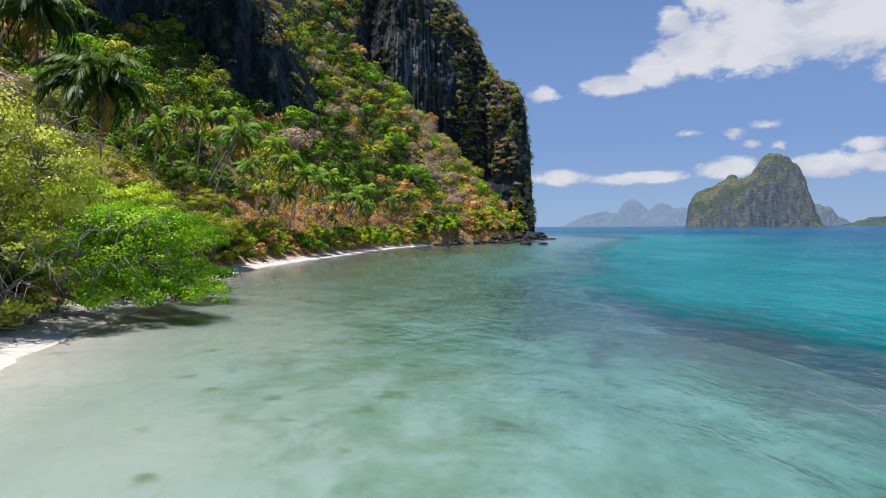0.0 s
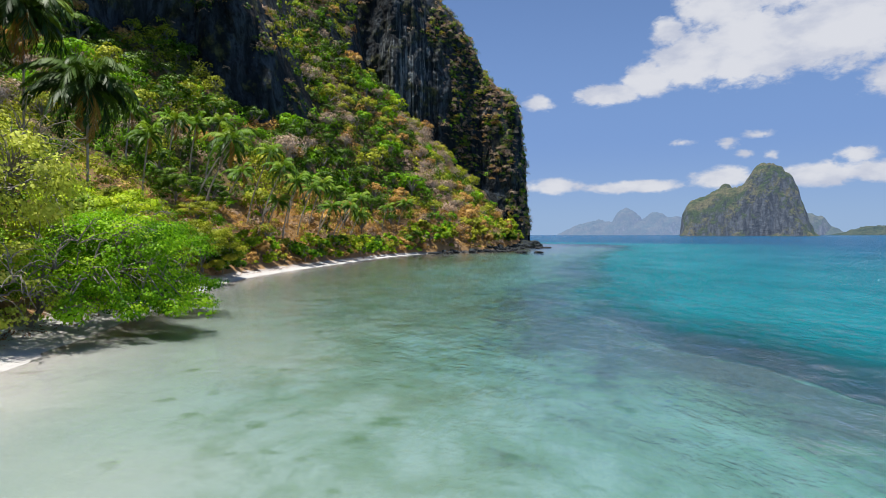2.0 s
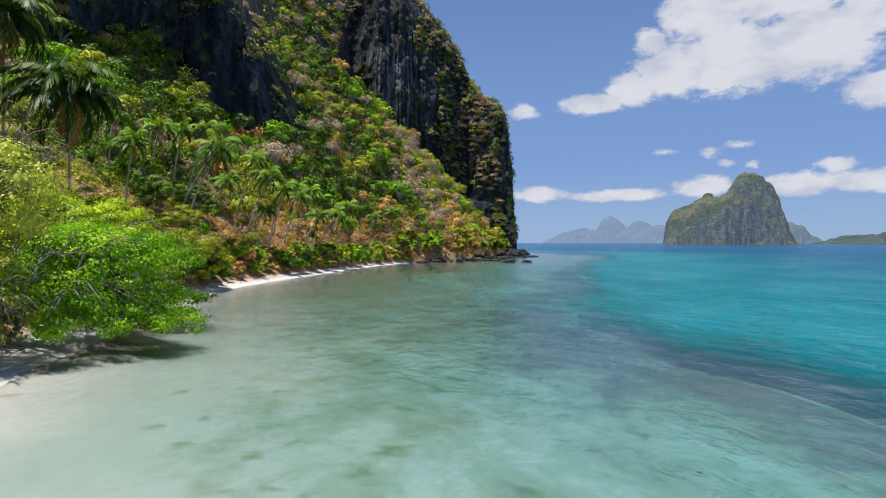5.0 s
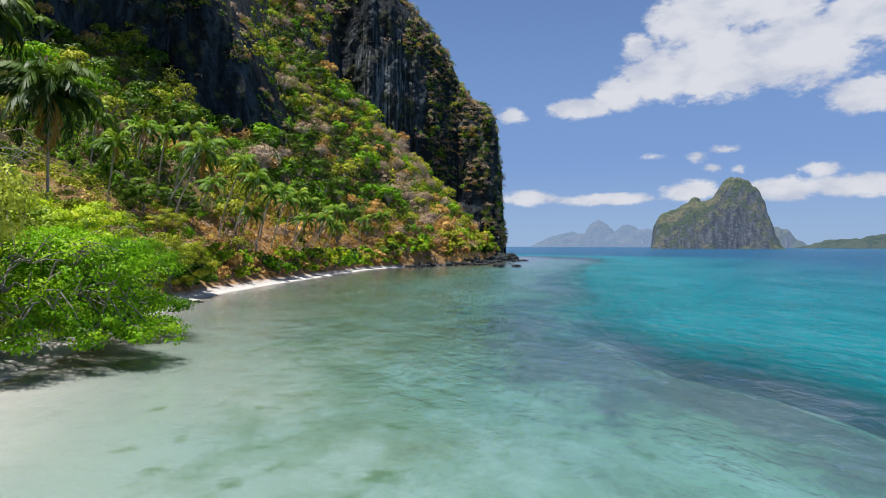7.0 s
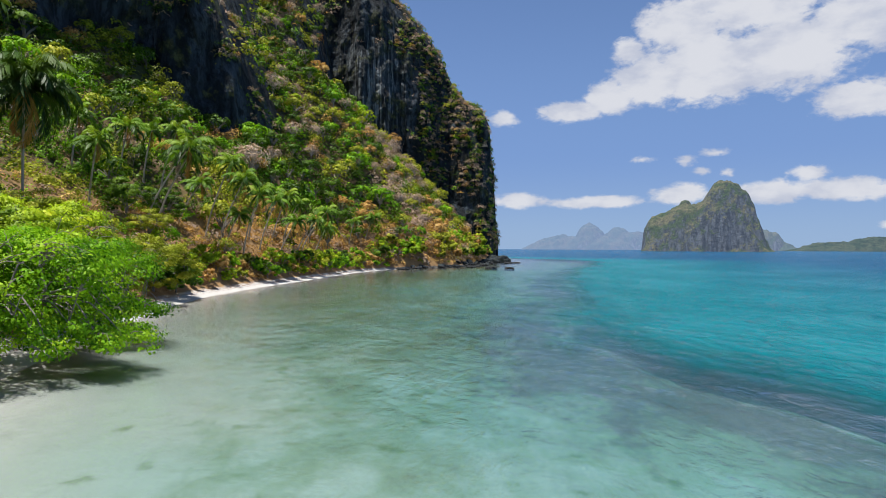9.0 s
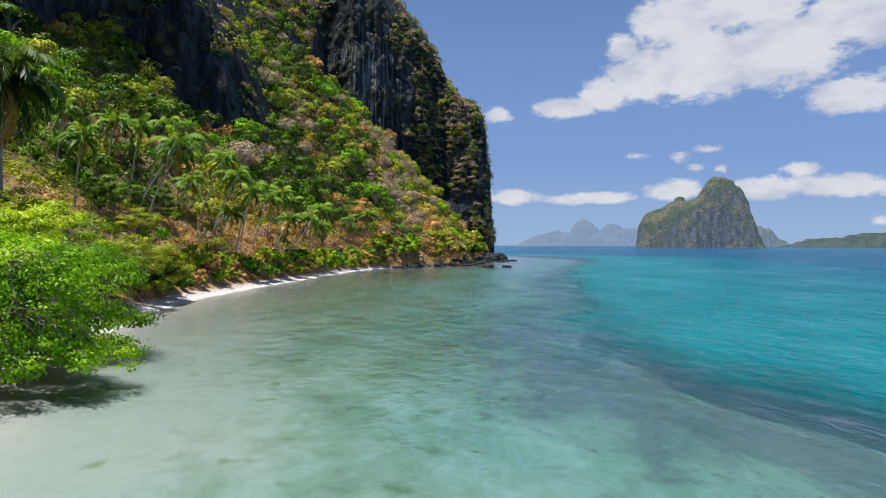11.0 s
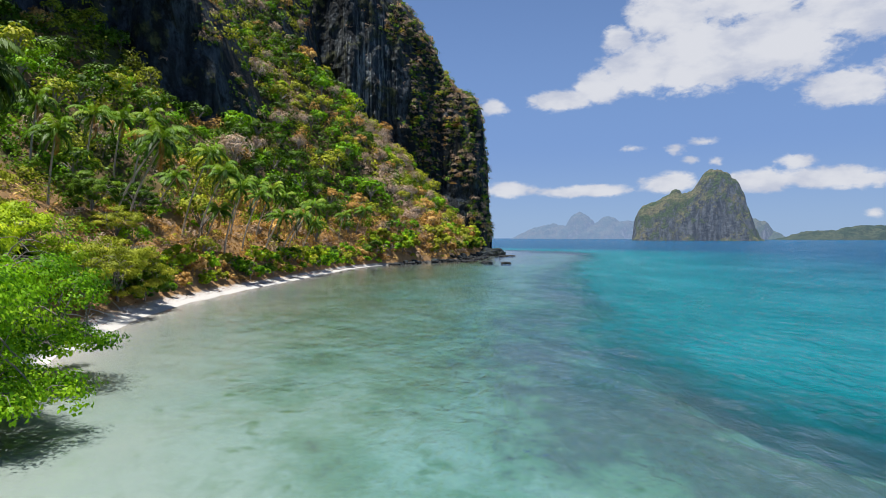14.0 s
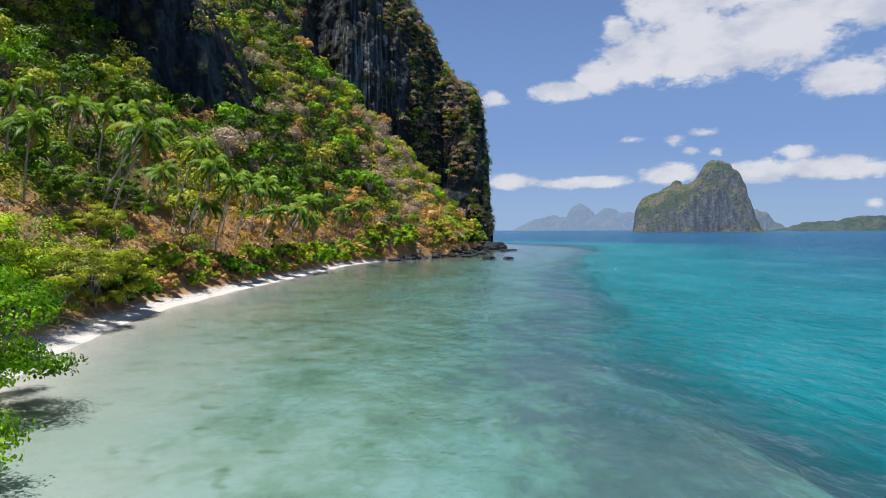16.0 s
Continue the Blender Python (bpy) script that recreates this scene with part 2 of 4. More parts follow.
def ground_material():
    """Beach sand, litter under the trees, bare rock where it is steep, and the sea bed with its weed."""
    m, n = material("shore_ground")
    at = n.add("ShaderNodeSeparateXYZ")
    n.put(n.pos, at.inputs[0])
    nor = n.add("ShaderNodeSeparateXYZ")
    n.put(n.add("ShaderNodeNewGeometry").outputs["True Normal"], nor.inputs[0])
    rough = n.noise(n.pos, 0.5, 6.0, 0.6)
    fine = n.noise(n.pos, 6.0, 4.0)
    wide = n.noise(n.pos, 0.06, 4.0)
    sand = n.mix(fine, (0.37, 0.355, 0.325), (0.49, 0.475, 0.445))
    sand = n.mix(n.step(rough, 0.56, 0.72, 0.0, 0.55), sand, (0.20, 0.17, 0.13))
    sand = n.mix(n.step(at.outputs[1], 246.0, 266.0), sand, n.mix(rough, (0.035, 0.034, 0.032), (0.16, 0.15, 0.135)))
    litter = n.mix(rough, (0.07, 0.05, 0.025), (0.20, 0.125, 0.06))
    straw = n.mix(rough, (0.15, 0.085, 0.037), (0.36, 0.22, 0.10))
    litter = n.mix(n.step(wide, 0.4, 0.6), litter, (0.05, 0.055, 0.02))
    litter = n.mix(n.step(n.math("ADD", at.outputs[2], n.math("MULTIPLY", wide, 20.0)), 24.0, 42.0, 0.9, 0.0), litter, straw)
    land = n.mix(n.step(n.math("ADD", at.outputs[2], n.math("MULTIPLY", rough, 1.2)), 1.05, 1.7), sand, litter)
    stone, grain = limestone(n)
    steep = n.step(n.math("ADD", nor.outputs[2], n.math("MULTIPLY", n.math("SUBTRACT", rough, 0.5), 0.3)), 0.42, 0.56, 1.0, 0.0)
    land = n.mix(steep, land, stone)
    # sea bed: pale sand, weed patches, a band of dark reef
    reef = n.add("ShaderNodeAttribute", attribute_name="reef").outputs["Fac"]
    ripple = n.noise(n.scaled(n.pos, (1.0, 0.6, 1.0)), 0.17, 8.0, 0.68, 0.25)
    patch = n.noise(n.scaled(n.pos, (1.0, 0.7, 1.0)), 0.55, 7.0, 0.68, 0.2)
    dots = n.noise(n.pos, 0.42, 2.0, 0.4)
    bedsand = n.mix(fine, (0.235, 0.25, 0.226), (0.303, 0.315, 0.288))
    algae = n.mix(patch, (0.095, 0.125, 0.082), (0.25, 0.275, 0.215))
    weed = n.math("ADD", n.math("MULTIPLY", n.math("SUBTRACT", ripple, 0.5), 1.5), n.math("MULTIPLY", n.math("SUBTRACT", patch, 0.5), 1.1))
    cover = n.step(n.math("ADD", weed, n.math("MULTIPLY", reef, 1.0)), 0.06, 0.52)
    c_bed = n.mix(cover, bedsand, algae)
    growth = n.mix(patch, (0.05, 0.046, 0.042), (0.15, 0.135, 0.118))
    c_bed = n.mix(n.step(n.math("ADD", weed, n.math("MULTIPLY", reef, 0.8)), 0.34, 0.72), c_bed, growth)
    c_bed = n.mix(n.math("MULTIPLY", n.step(n.math("ADD", dots, n.math("MULTIPLY", n.math("SUBTRACT", patch, 0.5), 0.35)), 0.63, 0.78, 0.0, 0.7), n.step(reef, 0.005, 0.06)), c_bed, (0.085, 0.115, 0.045))
    bed = c_bed
    below = n.step(at.outputs[2], -0.34, 0.02, 1.0, 0.0)
    c = n.mix(below, land, bed)
    relief = n.math("MULTIPLY", grain, steep)
    relief = n.math("ADD", relief, n.math("MULTIPLY", rough, 0.08))
    surface(n, c, 0.92, n.bump(relief, 0.9, 2.5), 0.15)
    return m


def water_material():
    """Clear sea water: the bed shows through less and bluer with depth, ripples mirror the sky."""
    m, n = material("sea_water")
    deep = n.add("ShaderNodeAttribute", attribute_name="depth").outputs["Fac"]
    tint = n.add("ShaderNodeCombineColor")
    for i, k in enumerate((0.32, 0.075, 0.075)):
        n.put(n.math("EXPONENT", n.math("MULTIPLY", deep, -k)), tint.inputs[i])
    clear = n.add("ShaderNodeBsdfTransparent")
    n.put(tint, clear.inputs[0])
    far = n.step(deep, 4.6, 11.0)
    body = n.add("ShaderNodeBsdfDiffuse")
    n.put(n.mix(far, (0.004, 0.215, 0.262), (0.006, 0.088, 0.19)), body.inputs[0])
    inside = n.add("ShaderNodeMixShader")
    n.put(n.math("SUBTRACT", 1.0, n.math("EXPONENT", n.math("MULTIPLY", n.math("POWER", deep, 2.2), -0.075)), clamp=True), inside.inputs[0])
    n.put(clear, inside.inputs[1])
    n.put(body, inside.inputs[2])
    turned = n.add("ShaderNodeMapping", vector_type="POINT", in_Rotation=(0, 0, radians(-30)), in_Scale=(1.0, 0.42, 1.0))
    n.put(n.pos, turned.inputs[0])
    chop = n.noise(turned.outputs[0], 0.75, 5.0, 0.62, 0.6)
    small = n.noise(turned.outputs[0], 3.0, 4.0, 0.62, 0.4)
    h = n.math("ADD", chop, n.math("MULTIPLY", small, 0.30))
    gust = n.noise(turned.outputs[0], 0.05, 3.0, 0.6)
    h = n.math("MULTIPLY", h, n.step(gust, 0.3, 0.7, 0.55, 1.35))
    normal = n.bump(h, n.step(deep, 0.3, 3.2, 0.07, 1.0), 2.4)
    gloss = n.add("ShaderNodeBsdfGlossy", in_Roughness=0.1)
    n.put(normal, gloss.inputs["Normal"])
    n.put(normal, body.inputs["Normal"])
    fres = n.add("ShaderNodeFresnel", in_IOR=1.33)
    n.put(normal, fres.inputs["Normal"])
    top = n.add("ShaderNodeMixShader")
    n.put(n.math("MULTIPLY", fres, 1.25, clamp=True), top.inputs[0])
    n.put(inside, top.inputs[1])
    n.put(gloss, top.inputs[2])
    n.put(top, n.out.inputs[0])
    return m


GROUND, WATER = ground_material(), water_material()


def isle_material(name, green, dry, stone, haze_glow, amount):
    """A far island, its trees and bare rock; a faint blue glow stands in for the haze before it."""
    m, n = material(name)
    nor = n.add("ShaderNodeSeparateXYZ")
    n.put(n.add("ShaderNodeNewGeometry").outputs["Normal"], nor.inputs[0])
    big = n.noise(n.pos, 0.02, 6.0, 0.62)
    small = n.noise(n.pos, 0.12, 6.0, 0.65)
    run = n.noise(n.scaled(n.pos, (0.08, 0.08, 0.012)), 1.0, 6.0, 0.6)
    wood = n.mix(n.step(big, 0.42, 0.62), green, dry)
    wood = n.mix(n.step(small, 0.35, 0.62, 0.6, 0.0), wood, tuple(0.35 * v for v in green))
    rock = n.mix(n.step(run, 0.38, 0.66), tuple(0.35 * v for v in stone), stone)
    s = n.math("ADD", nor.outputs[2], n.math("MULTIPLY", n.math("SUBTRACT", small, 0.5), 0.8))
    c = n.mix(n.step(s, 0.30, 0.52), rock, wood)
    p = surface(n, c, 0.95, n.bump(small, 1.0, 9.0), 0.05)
    # haze painted on as emission, the island itself gives off no light
    n.put((*haze_glow, 1), p.inputs["Emission Color"])
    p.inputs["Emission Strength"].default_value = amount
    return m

# ---------------------------------------------------------------- shaping helpers


def lattice(ix, iy, iz, seed):
    h = (ix * 374761393 + iy * 668265263 + iz * 2147483647 + seed * 974634599) & 0xFFFFFFFF
    h = ((h ^ (h >> 13)) * 1274126177) & 0xFFFFFFFF
    return ((h ^ (h >> 16)) & 0xFFFF) / 32767.5 - 1.0


def grain3(x, y, z, seed=0):
    """Smooth value noise, -1 to 1, for arrays."""
    x, y, z = np.broadcast_arrays(*(np.asarray(v, float) for v in (x, y, z)))
    cell = [np.floor(v).astype(np.int64) for v in (x, y, z)]
    f = [v - c for v, c in zip((x, y, z), cell)]
    f = [v * v * v * (v * (v * 6 - 15) + 10) for v in f]
    total = 0.0
    for a in (0, 1):
        for b in (0, 1):
            for c in (0, 1):
                wgt = (f[0] if a else 1 - f[0]) * (f[1] if b else 1 - f[1]) * (f[2] if c else 1 - f[2])
                total = total + wgt * lattice(cell[0] + a, cell[1] + b, cell[2] + c, seed)
    return total


def fbm(x, y, z=0.0, octaves=4, seed=0, gain=0.5):
    total, amp = 0.0, 1.0
    for o in range(octaves):
        total = total + amp * grain3(np.asarray(x) * 2**o, np.asarray(y) * 2**o, np.asarray(z) * 2**o, seed + o)
        amp *= gain
    return total


def smooth(v, lo, hi):
    v = np.clip((v - lo) / (hi - lo), 0, 1)
    return v * v * (3 - 2 * v)


def mesh_from(name, verts, faces, mat, smooth_shade=False, **attrs):
    """A mesh from arrays: verts (n, 3), faces (m, k); attrs: a float for each vertex."""
    verts, faces = np.asarray(verts, np.float32), np.asarray(faces, np.int32)
    me = bpy.data.meshes.new(name)
    me.vertices.add(len(verts))
    me.vertices.foreach_set("co", verts.ravel())
    k = faces.shape[1]
    me.loops.add(faces.size)
    me.loops.foreach_set("vertex_index", faces.ravel())
    me.polygons.add(len(faces))
    me.polygons.foreach_set("loop_start", np.arange(0, faces.size, k, dtype=np.int32))
    me.polygons.foreach_set("loop_total", np.full(len(faces), k, np.int32))
    me.polygons.foreach_set("use_smooth", np.full(len(faces), smooth_shade))
    for key, values in attrs.items():
        me.attributes.new(key, "FLOAT", "POINT").data.foreach_set("value", np.asarray(values, np.float32).ravel())
    me.update(calc_edges=True)
    me.materials.append(mat)
    return me


def sheet(xs, ys):
    gx, gy = np.meshgrid(xs, ys)
    n, m = gx.shape
    i = np.arange(n * m).reshape(n, m)
    faces = np.stack([i[:-1, :-1], i[:-1, 1:], i[1:, 1:], i[1:, :-1]], -1).reshape(-1, 4)
    return gx, gy, faces


def part(name, me, parent, label=""):
    ob = new(name, me)
    ob.parent = parent
    return tagged(ob, label)


def thing(name, label, category, group="", kind="", at=(0, 0, 0)):
    ob = new(name)
    ob.location = at
    ob.empty_display_size = 0.3
    return tagged(ob, label, category, group, kind)


# ---------------------------------------------------------------- the lie of the land
COAST = np.array([
    (-30, -400), (-27, -60), (-24, 0), (-25, 30), (-28, 45), (-29.5, 58), (-32.5, 75), (-35, 90), (-36.8, 108), (-36, 126),
    (-33, 148), (-28, 172), (-22.5, 200), (-18, 226), (-10, 250), (0, 266), (14, 281), (26, 300), (34, 325),
    (42, 356), (53, 385), (62, 415), (66.5, 440), (68, 458), (64, 500), (50, 560), (10, 640), (-120, 720), (-700, 900)], float)


def inland(x, y):
    """Metres to the waterline, positive on land."""
    best, sign = np.full(np.shape(x), 1e9), np.ones(np.shape(x))
    for a, b in zip(COAST[:-1], COAST[1:]):
        d = b - a
        t = np.clip(((x - a[0]) * d[0] + (y - a[1]) * d[1]) / (d @ d), 0, 1)
        ex, ey = x - a[0] - t * d[0], y - a[1] - t * d[1]
        far = ex * ex + ey * ey
        closer = far < best
        best = np.where(closer, far, best)
        sign = np.where(closer, np.where(d[0] * ey - d[1] * ex > 0, 1.0, -1.0), sign)
    return np.sqrt(best) * sign


# rock walls: a plan line, the crest over it, how fast the wall leans back
HEADLAND = dict(line_x=[-140, -60, -30, 0, 28, 44, 55, 62, 66, 80], line_y=[412, 398, 388, 394, 408, 403, 406, 418, 438, 460],
                crest_x=[-140, -60, -30, -7, 10, 24, 32, 42, 52, 57, 61, 66, 69],
                crest_z=[250, 226, 204, 180, 162, 146, 126, 112, 108, 100, 70, 15, 0], lean=6.5, seed=21, flute=4.5)
BLOCK = dict(line_x=[-190, -150, -125, -109, -104, -98, -90, -77, -65, -60, -53, -46, -40], line_y=[150, 165, 178, 197, 216, 226, 230, 227, 231, 240, 262, 300, 350],
             crest_x=[-190, -119, -95, -85, -78, -72, -66, -60, -54, -49, -45, -40], crest_z=[235, 190, 168, 146, 122, 104, 90, 76, 63, 50, 25, -80], lean=6.0, seed=33, flute=4.0)
# the wooded spur that climbs to the foot of the headland's wall
SPUR_X, SPUR_Z = [-75, -60, -50, -45, -38, -23, -7, 13, 39, 48], [190, 172, 148, 114, 90, 77, 61, 40, 19, 5]


def wall_front(x, wall):
    wave = grain3(x * 0.045, 0.3, 3.0, wall["seed"]) * 1.3 + grain3(x * 0.14, 0.7, 7.0, wall["seed"]) * 0.5
    return np.interp(x, wall["line_x"], wall["line_y"]) + wall["flute"] * wave


def wall_rise(x, y, wall):
    """How high a rock wall stands behind its plan line, climbing almost upright to its crest."""
    back = y - wall_front(x, wall)
    crest = np.interp(x, wall["crest_x"], wall["crest_z"])
    up = np.where(back > 0, crest * (1 - np.exp(-np.maximum(back, 0) / wall["lean"])), -50.0)
    return up + np.maximum(back - 25, 0) * 0.12


def height(x, y):
    """The height of the ground; the sea bed where it is under 0."""
    x, y = np.asarray(x, float), np.asarray(y, float)
    d = inland(x, y)
    pitch = np.interp(y, [0, 60, 110, 160, 220, 270, 330, 420], [0.55, 0.6, 0.66, 0.78, 0.95, 1.12, 1.22, 1.1])
    beach = np.interp(y, [0, 60, 100, 180, 240, 262, 280], [7.5, 6.4, 4.2, 3.4, 2.4, 0.8, 0.3])
    slope = 0.16 * np.minimum(d, beach) + pitch * np.maximum(d - beach, 0)
    rough = fbm(x * 0.035, y * 0.035, 0, 4, 11) * np.clip(d * 0.07, 0, 5.5) + fbm(x * 0.15, y * 0.15, 0, 3, 5) * np.clip((d - 4) * 0.05, 0, 0.9)
    slope = slope + rough
    slope = np.where(slope > 150, 150 + (slope - 150) * 0.5, slope)
    near = wall_front(x, HEADLAND) - 6.0 - y
    spur = np.interp(x, SPUR_X, SPUR_Z) - np.where(near > 0, 1.12 * near, -0.2 * near) + fbm(x * 0.06, y * 0.06, 2.0, 3, 19) * 4.0
    slope = np.maximum(slope, np.where((d > 3) & (x > -80), np.minimum(spur, d * 2.2), -50))
    # the headland's wall over the sea
    wall = wall_rise(x, y, HEADLAND)
    # the dark wall over the palm grove
    block = wall_rise(x, y, BLOCK)
    land = np.maximum(slope, np.where(d > 0, np.maximum(wall, block), -50))
    return np.where(d > 0, land, bed(x, y, d))


# the reef's outer edge, where the bed drops away
EDGE_Y = [-400, 0, 20, 34, 45, 55, 68, 80, 90, 100, 119, 153, 200, 270, 340, 420, 480, 560, 700, 900]
EDGE_X = [60, 52, 39, 30, 24.0, 19.5, 17.5, 18.5, 20.5, 23, 31, 38, 50, 75, 100, 130, 128, 70, -60, -700]


def past_edge(x, y):
    """Metres beyond the reef's edge, negative over the shallows."""
    return x - np.interp(y, EDGE_Y, EDGE_X) + 2.6 * fbm(x * 0.11, y * 0.07, 0, 3, 58) + 1.6 * fbm(x * 0.4, y * 0.25, 0, 3, 66)


def bed(x, y, d):
    off = np.maximum(-d, 0)
    shelf = np.interp(off, [0, 3, 10, 22, 36, 60, 120], [0, 0.14, 0.38, 0.8, 1.25, 1.5, 1.8])
    drop = np.interp(past_edge(x, y), [-5, 0, 4.0, 9, 25, 60, 200, 800], [0, 0.6, 1.9, 2.9, 4.2, 5.6, 10.0, 22.0])
    return -shelf - np.minimum(drop, off * 0.25) - 0.18 * np.clip(off / 15, 0, 1) * fbm(x * 0.09, y * 0.09, 0, 3, 8)


def reef_band(x, y):
    """Where weed and reef cover the bed: a belt along the drop-off, thinner cover inside it, none on the sand by the beach."""
    wave = fbm(x * 0.045, y * 0.045, 0, 3, 17)
    off = -inland(x, y) + 4.5 * wave
    e = past_edge(x, y) + 2.0 * wave
    belt = smooth(e, -17, -6) * (1 - smooth(e, -2.0, 3.0)) * smooth(off, 12, 25)
    inner = smooth(off, 5, 24) * (1 - smooth(e, -6, 0))
    return 0.9 * belt + 0.33 * inner * (1 - belt)


def stretch(knots):
    """Positions with a given spacing from stretch to stretch: [(from, spacing), ..., (to, 0)]."""
    out = []
    for (a, s), (b, _) in zip(knots[:-1], knots[1:]):
        out += list(np.linspace(a, b, max(int(round((b - a) / s)), 1), endpoint=False))
    return np.array(out + [knots[-1][0]])


# land and sea bed, one sheet that reaches the horizon
xs = stretch([(-4800, 700), (-900, 120), (-300, 6), (-150, 1.6), (-20, 1.0), (75, 2.5), (120, 25), (500, 200), (4800, 0)])
ys = stretch([(-4800, 700), (-500, 60), (-20, 2.5), (60, 1.6), (270, 0.9), (345, 1.6), (380, 0.7), (462, 2.5), (560, 20), (900, 250), (4800, 0)])
gx, gy, faces = sheet(xs, ys)
gz = height(gx, gy)
slope_y = np.gradient(gz, axis=0) / np.maximum(np.gradient(gy, axis=0), 1e-6)
steep = smooth(np.abs(slope_y), 1.5, 4.0)
shove = steep * np.clip(gz - 2, 0, 6) / 6
gx2 = gx + shove * 1.1 * fbm(gx * 0.22, gy * 0.12, gz * 0.10, 3, 41)
gy2 = gy + shove * (2.4 * fbm(gx * 0.12, gy * 0.05, gz * 0.045, 4, 43) + 1.0 * grain3(gx * 0.45, gy * 0.2, gz * 0.09, 47))
ground = new("ground", mesh_from("ground", np.stack([gx2, gy2, gz], -1).reshape(-1, 3), faces, GROUND, False, reef=reef_band(gx, gy)))
tagged(ground, "white sand beach, steep wooded slope, dark limestone cliffs and pale sea bed", "ground", kind="structure")


def cliff(name, label, wall, x0, x1, low, seed):
    """The broken face of a rock wall: ledges, hollows and ribs on a sheet that covers the wall from foot to crest."""
    us, ks = np.arange(x0, x1, 0.8), np.linspace(0, 1, 150)
    x, k, faces = sheet(us, ks)
    top = np.interp(x, wall["crest_x"], wall["crest_z"])
    z = low + (top * 0.93 - low) * k
    back = -wall["lean"] * np.log(np.maximum(1 - np.clip(z, 0, None) / np.maximum(top, 1e-3), 0.03))
    big = fbm(x * 0.035, 0.0, z * 0.026, 3, seed)
    mid = fbm(x * 0.11, 5.0, z * 0.07, 3, seed + 5)
    rib = grain3(x * 0.33 + big * 1.5, 2.0, z * 0.05, seed + 7)
    ledge = np.abs(grain3(x * 0.03, 1.0, z * 0.085 + big, seed + 8))
    # the headland's hollow is a smooth fluted sheet
    hollow = (np.exp(-((x + 18.0) / 30.0) ** 2) * smooth(z, 35, 65)) if wall is HEADLAND else 0.0 * x
    flute = grain3(x * 0.5 + big, 4.0, z * 0.012, seed + 9)
    out = 4.2 * big * (1 - 0.7 * hollow) + 3.0 * mid * (1 - 0.8 * hollow) + 1.1 * rib + 0.9 * hollow * flute + 2.6 * (0.5 - ledge) * (1 - hollow) + 0.5 * fbm(x * 0.5, 3.0, z * 0.4, 2, seed + 11)
    y = wall_front(x, wall) + back - 2.0 - out * smooth(z, -1, 12) * smooth(1 - k, 0.0, 0.08)
    x = x + 0.8 * mid
    verts = np.stack([x, y, z], -1)
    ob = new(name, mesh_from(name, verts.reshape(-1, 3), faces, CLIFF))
    tagged(ob, label, "cliff", kind="structure")
    d = np.diff(verts, axis=0)[:, :-1]
    flat = -d[..., 1] / np.maximum(d[..., 2], 0.05)
    return verts[:-1, :-1], flat


FACE_A, LEDGE_A = cliff("cliff_headland", "sheer grey limestone sea cliff streaked with pale runs", HEADLAND, -110, 68.5, -3.0, 101)
FACE_B, LEDGE_B = cliff("cliff_inland", "dark shaded limestone wall above the palm grove", BLOCK, -165, -44.0, 15.0, 131)

# the sea
xs = stretch([(-4900, 800), (-400, 60), (-45, 0.7), (70, 1.1), (130, 4), (200, 20), (600, 200), (4900, 0)])
ys = stretch([(-4900, 800), (-300, 40), (5, 0.7), (120, 1.1), (230, 2.4), (420, 6), (480, 25), (900, 200), (4900, 0)])
gx, gy, faces = sheet(xs, ys)
depth = np.maximum(-bed(gx, gy, inland(gx, gy)), 0.0)
# low wind waves, lower in the shallows
wu, wv = 0.87 * gx + 0.5 * gy, 0.5 * gx - 0.87 * gy
swell = 0.13 * fbm(wu * 0.34, wv * 0.13, 0, 2, 201) + 0.075 * fbm(wu * 0.95, wv * 0.40, 3.0, 2, 207)
gz = swell * np.clip(depth / 1.6, 0.04, 1.0) * (np.hypot(gx, gy) < 420)
sea = new("sea", mesh_from("sea", np.stack([gx, gy, gz], -1).reshape(-1, 3), faces, WATER, True, depth=depth))
tagged(sea, "clear green shallows turning turquoise and blue over deeper water", "sea", kind="structure")


# ---------------------------------------------------------------- far islands


def isle(name, label, centre, wide, deep, humps, mat, step, seed, ragged, kind="structure", ridge=()):
    """An island: steep-sided humps (across, along, half width, half depth, height, squareness) on one base, facing the bay."""
    ax = math.atan2(centre[0], centre[1])
    us, vs = np.arange(-wide, wide + step, step), np.arange(-deep, deep + step, step)
    u, v, faces = sheet(us, vs)
    wu = u + ragged * fbm(u / (ragged * 5), v / (ragged * 5), 0, 4, seed)
    wv = v + ragged * fbm(u / (ragged * 5), v / (ragged * 5), 5.5, 4, seed + 9)
    z = np.full(u.shape, -6.0)
    if ridge:
        z = np.interp(wu, *ridge) * (1 - np.clip(np.abs(wv) / (deep * 0.86), 0, 1.2) ** 2.6) - 3
    for cu, cv, hu, hv, top, square in humps:
        r = np.sqrt(((wu - cu) / hu) ** 2 + ((wv - cv) / hv) ** 2)
        z = np.maximum(z, top * (1 - np.clip(r, 0, 1.2) ** square) - 3)
    z = np.where(z > 0, z + np.clip(z / 30, 0, 1) * ragged * 0.35 * fbm(u / (ragged * 1.6), v / (ragged * 1.6), 2.0, 4, seed + 3), z)
    wx = centre[0] + u * math.cos(ax) + v * math.sin(ax)
    wy = centre[1] - u * math.sin(ax) + v * math.cos(ax)
    keep = (z.ravel()[faces] > -5.5).any(1)
    ob = new(name, mesh_from(name, np.stack([wx, wy, z], -1).reshape(-1, 3), faces[keep], mat))
    return tagged(ob, label, "island", "islands across the bay", kind)


def polar(az_deg, dist):
    return (dist * math.sin(radians(az_deg)), dist * math.cos(radians(az_deg)))


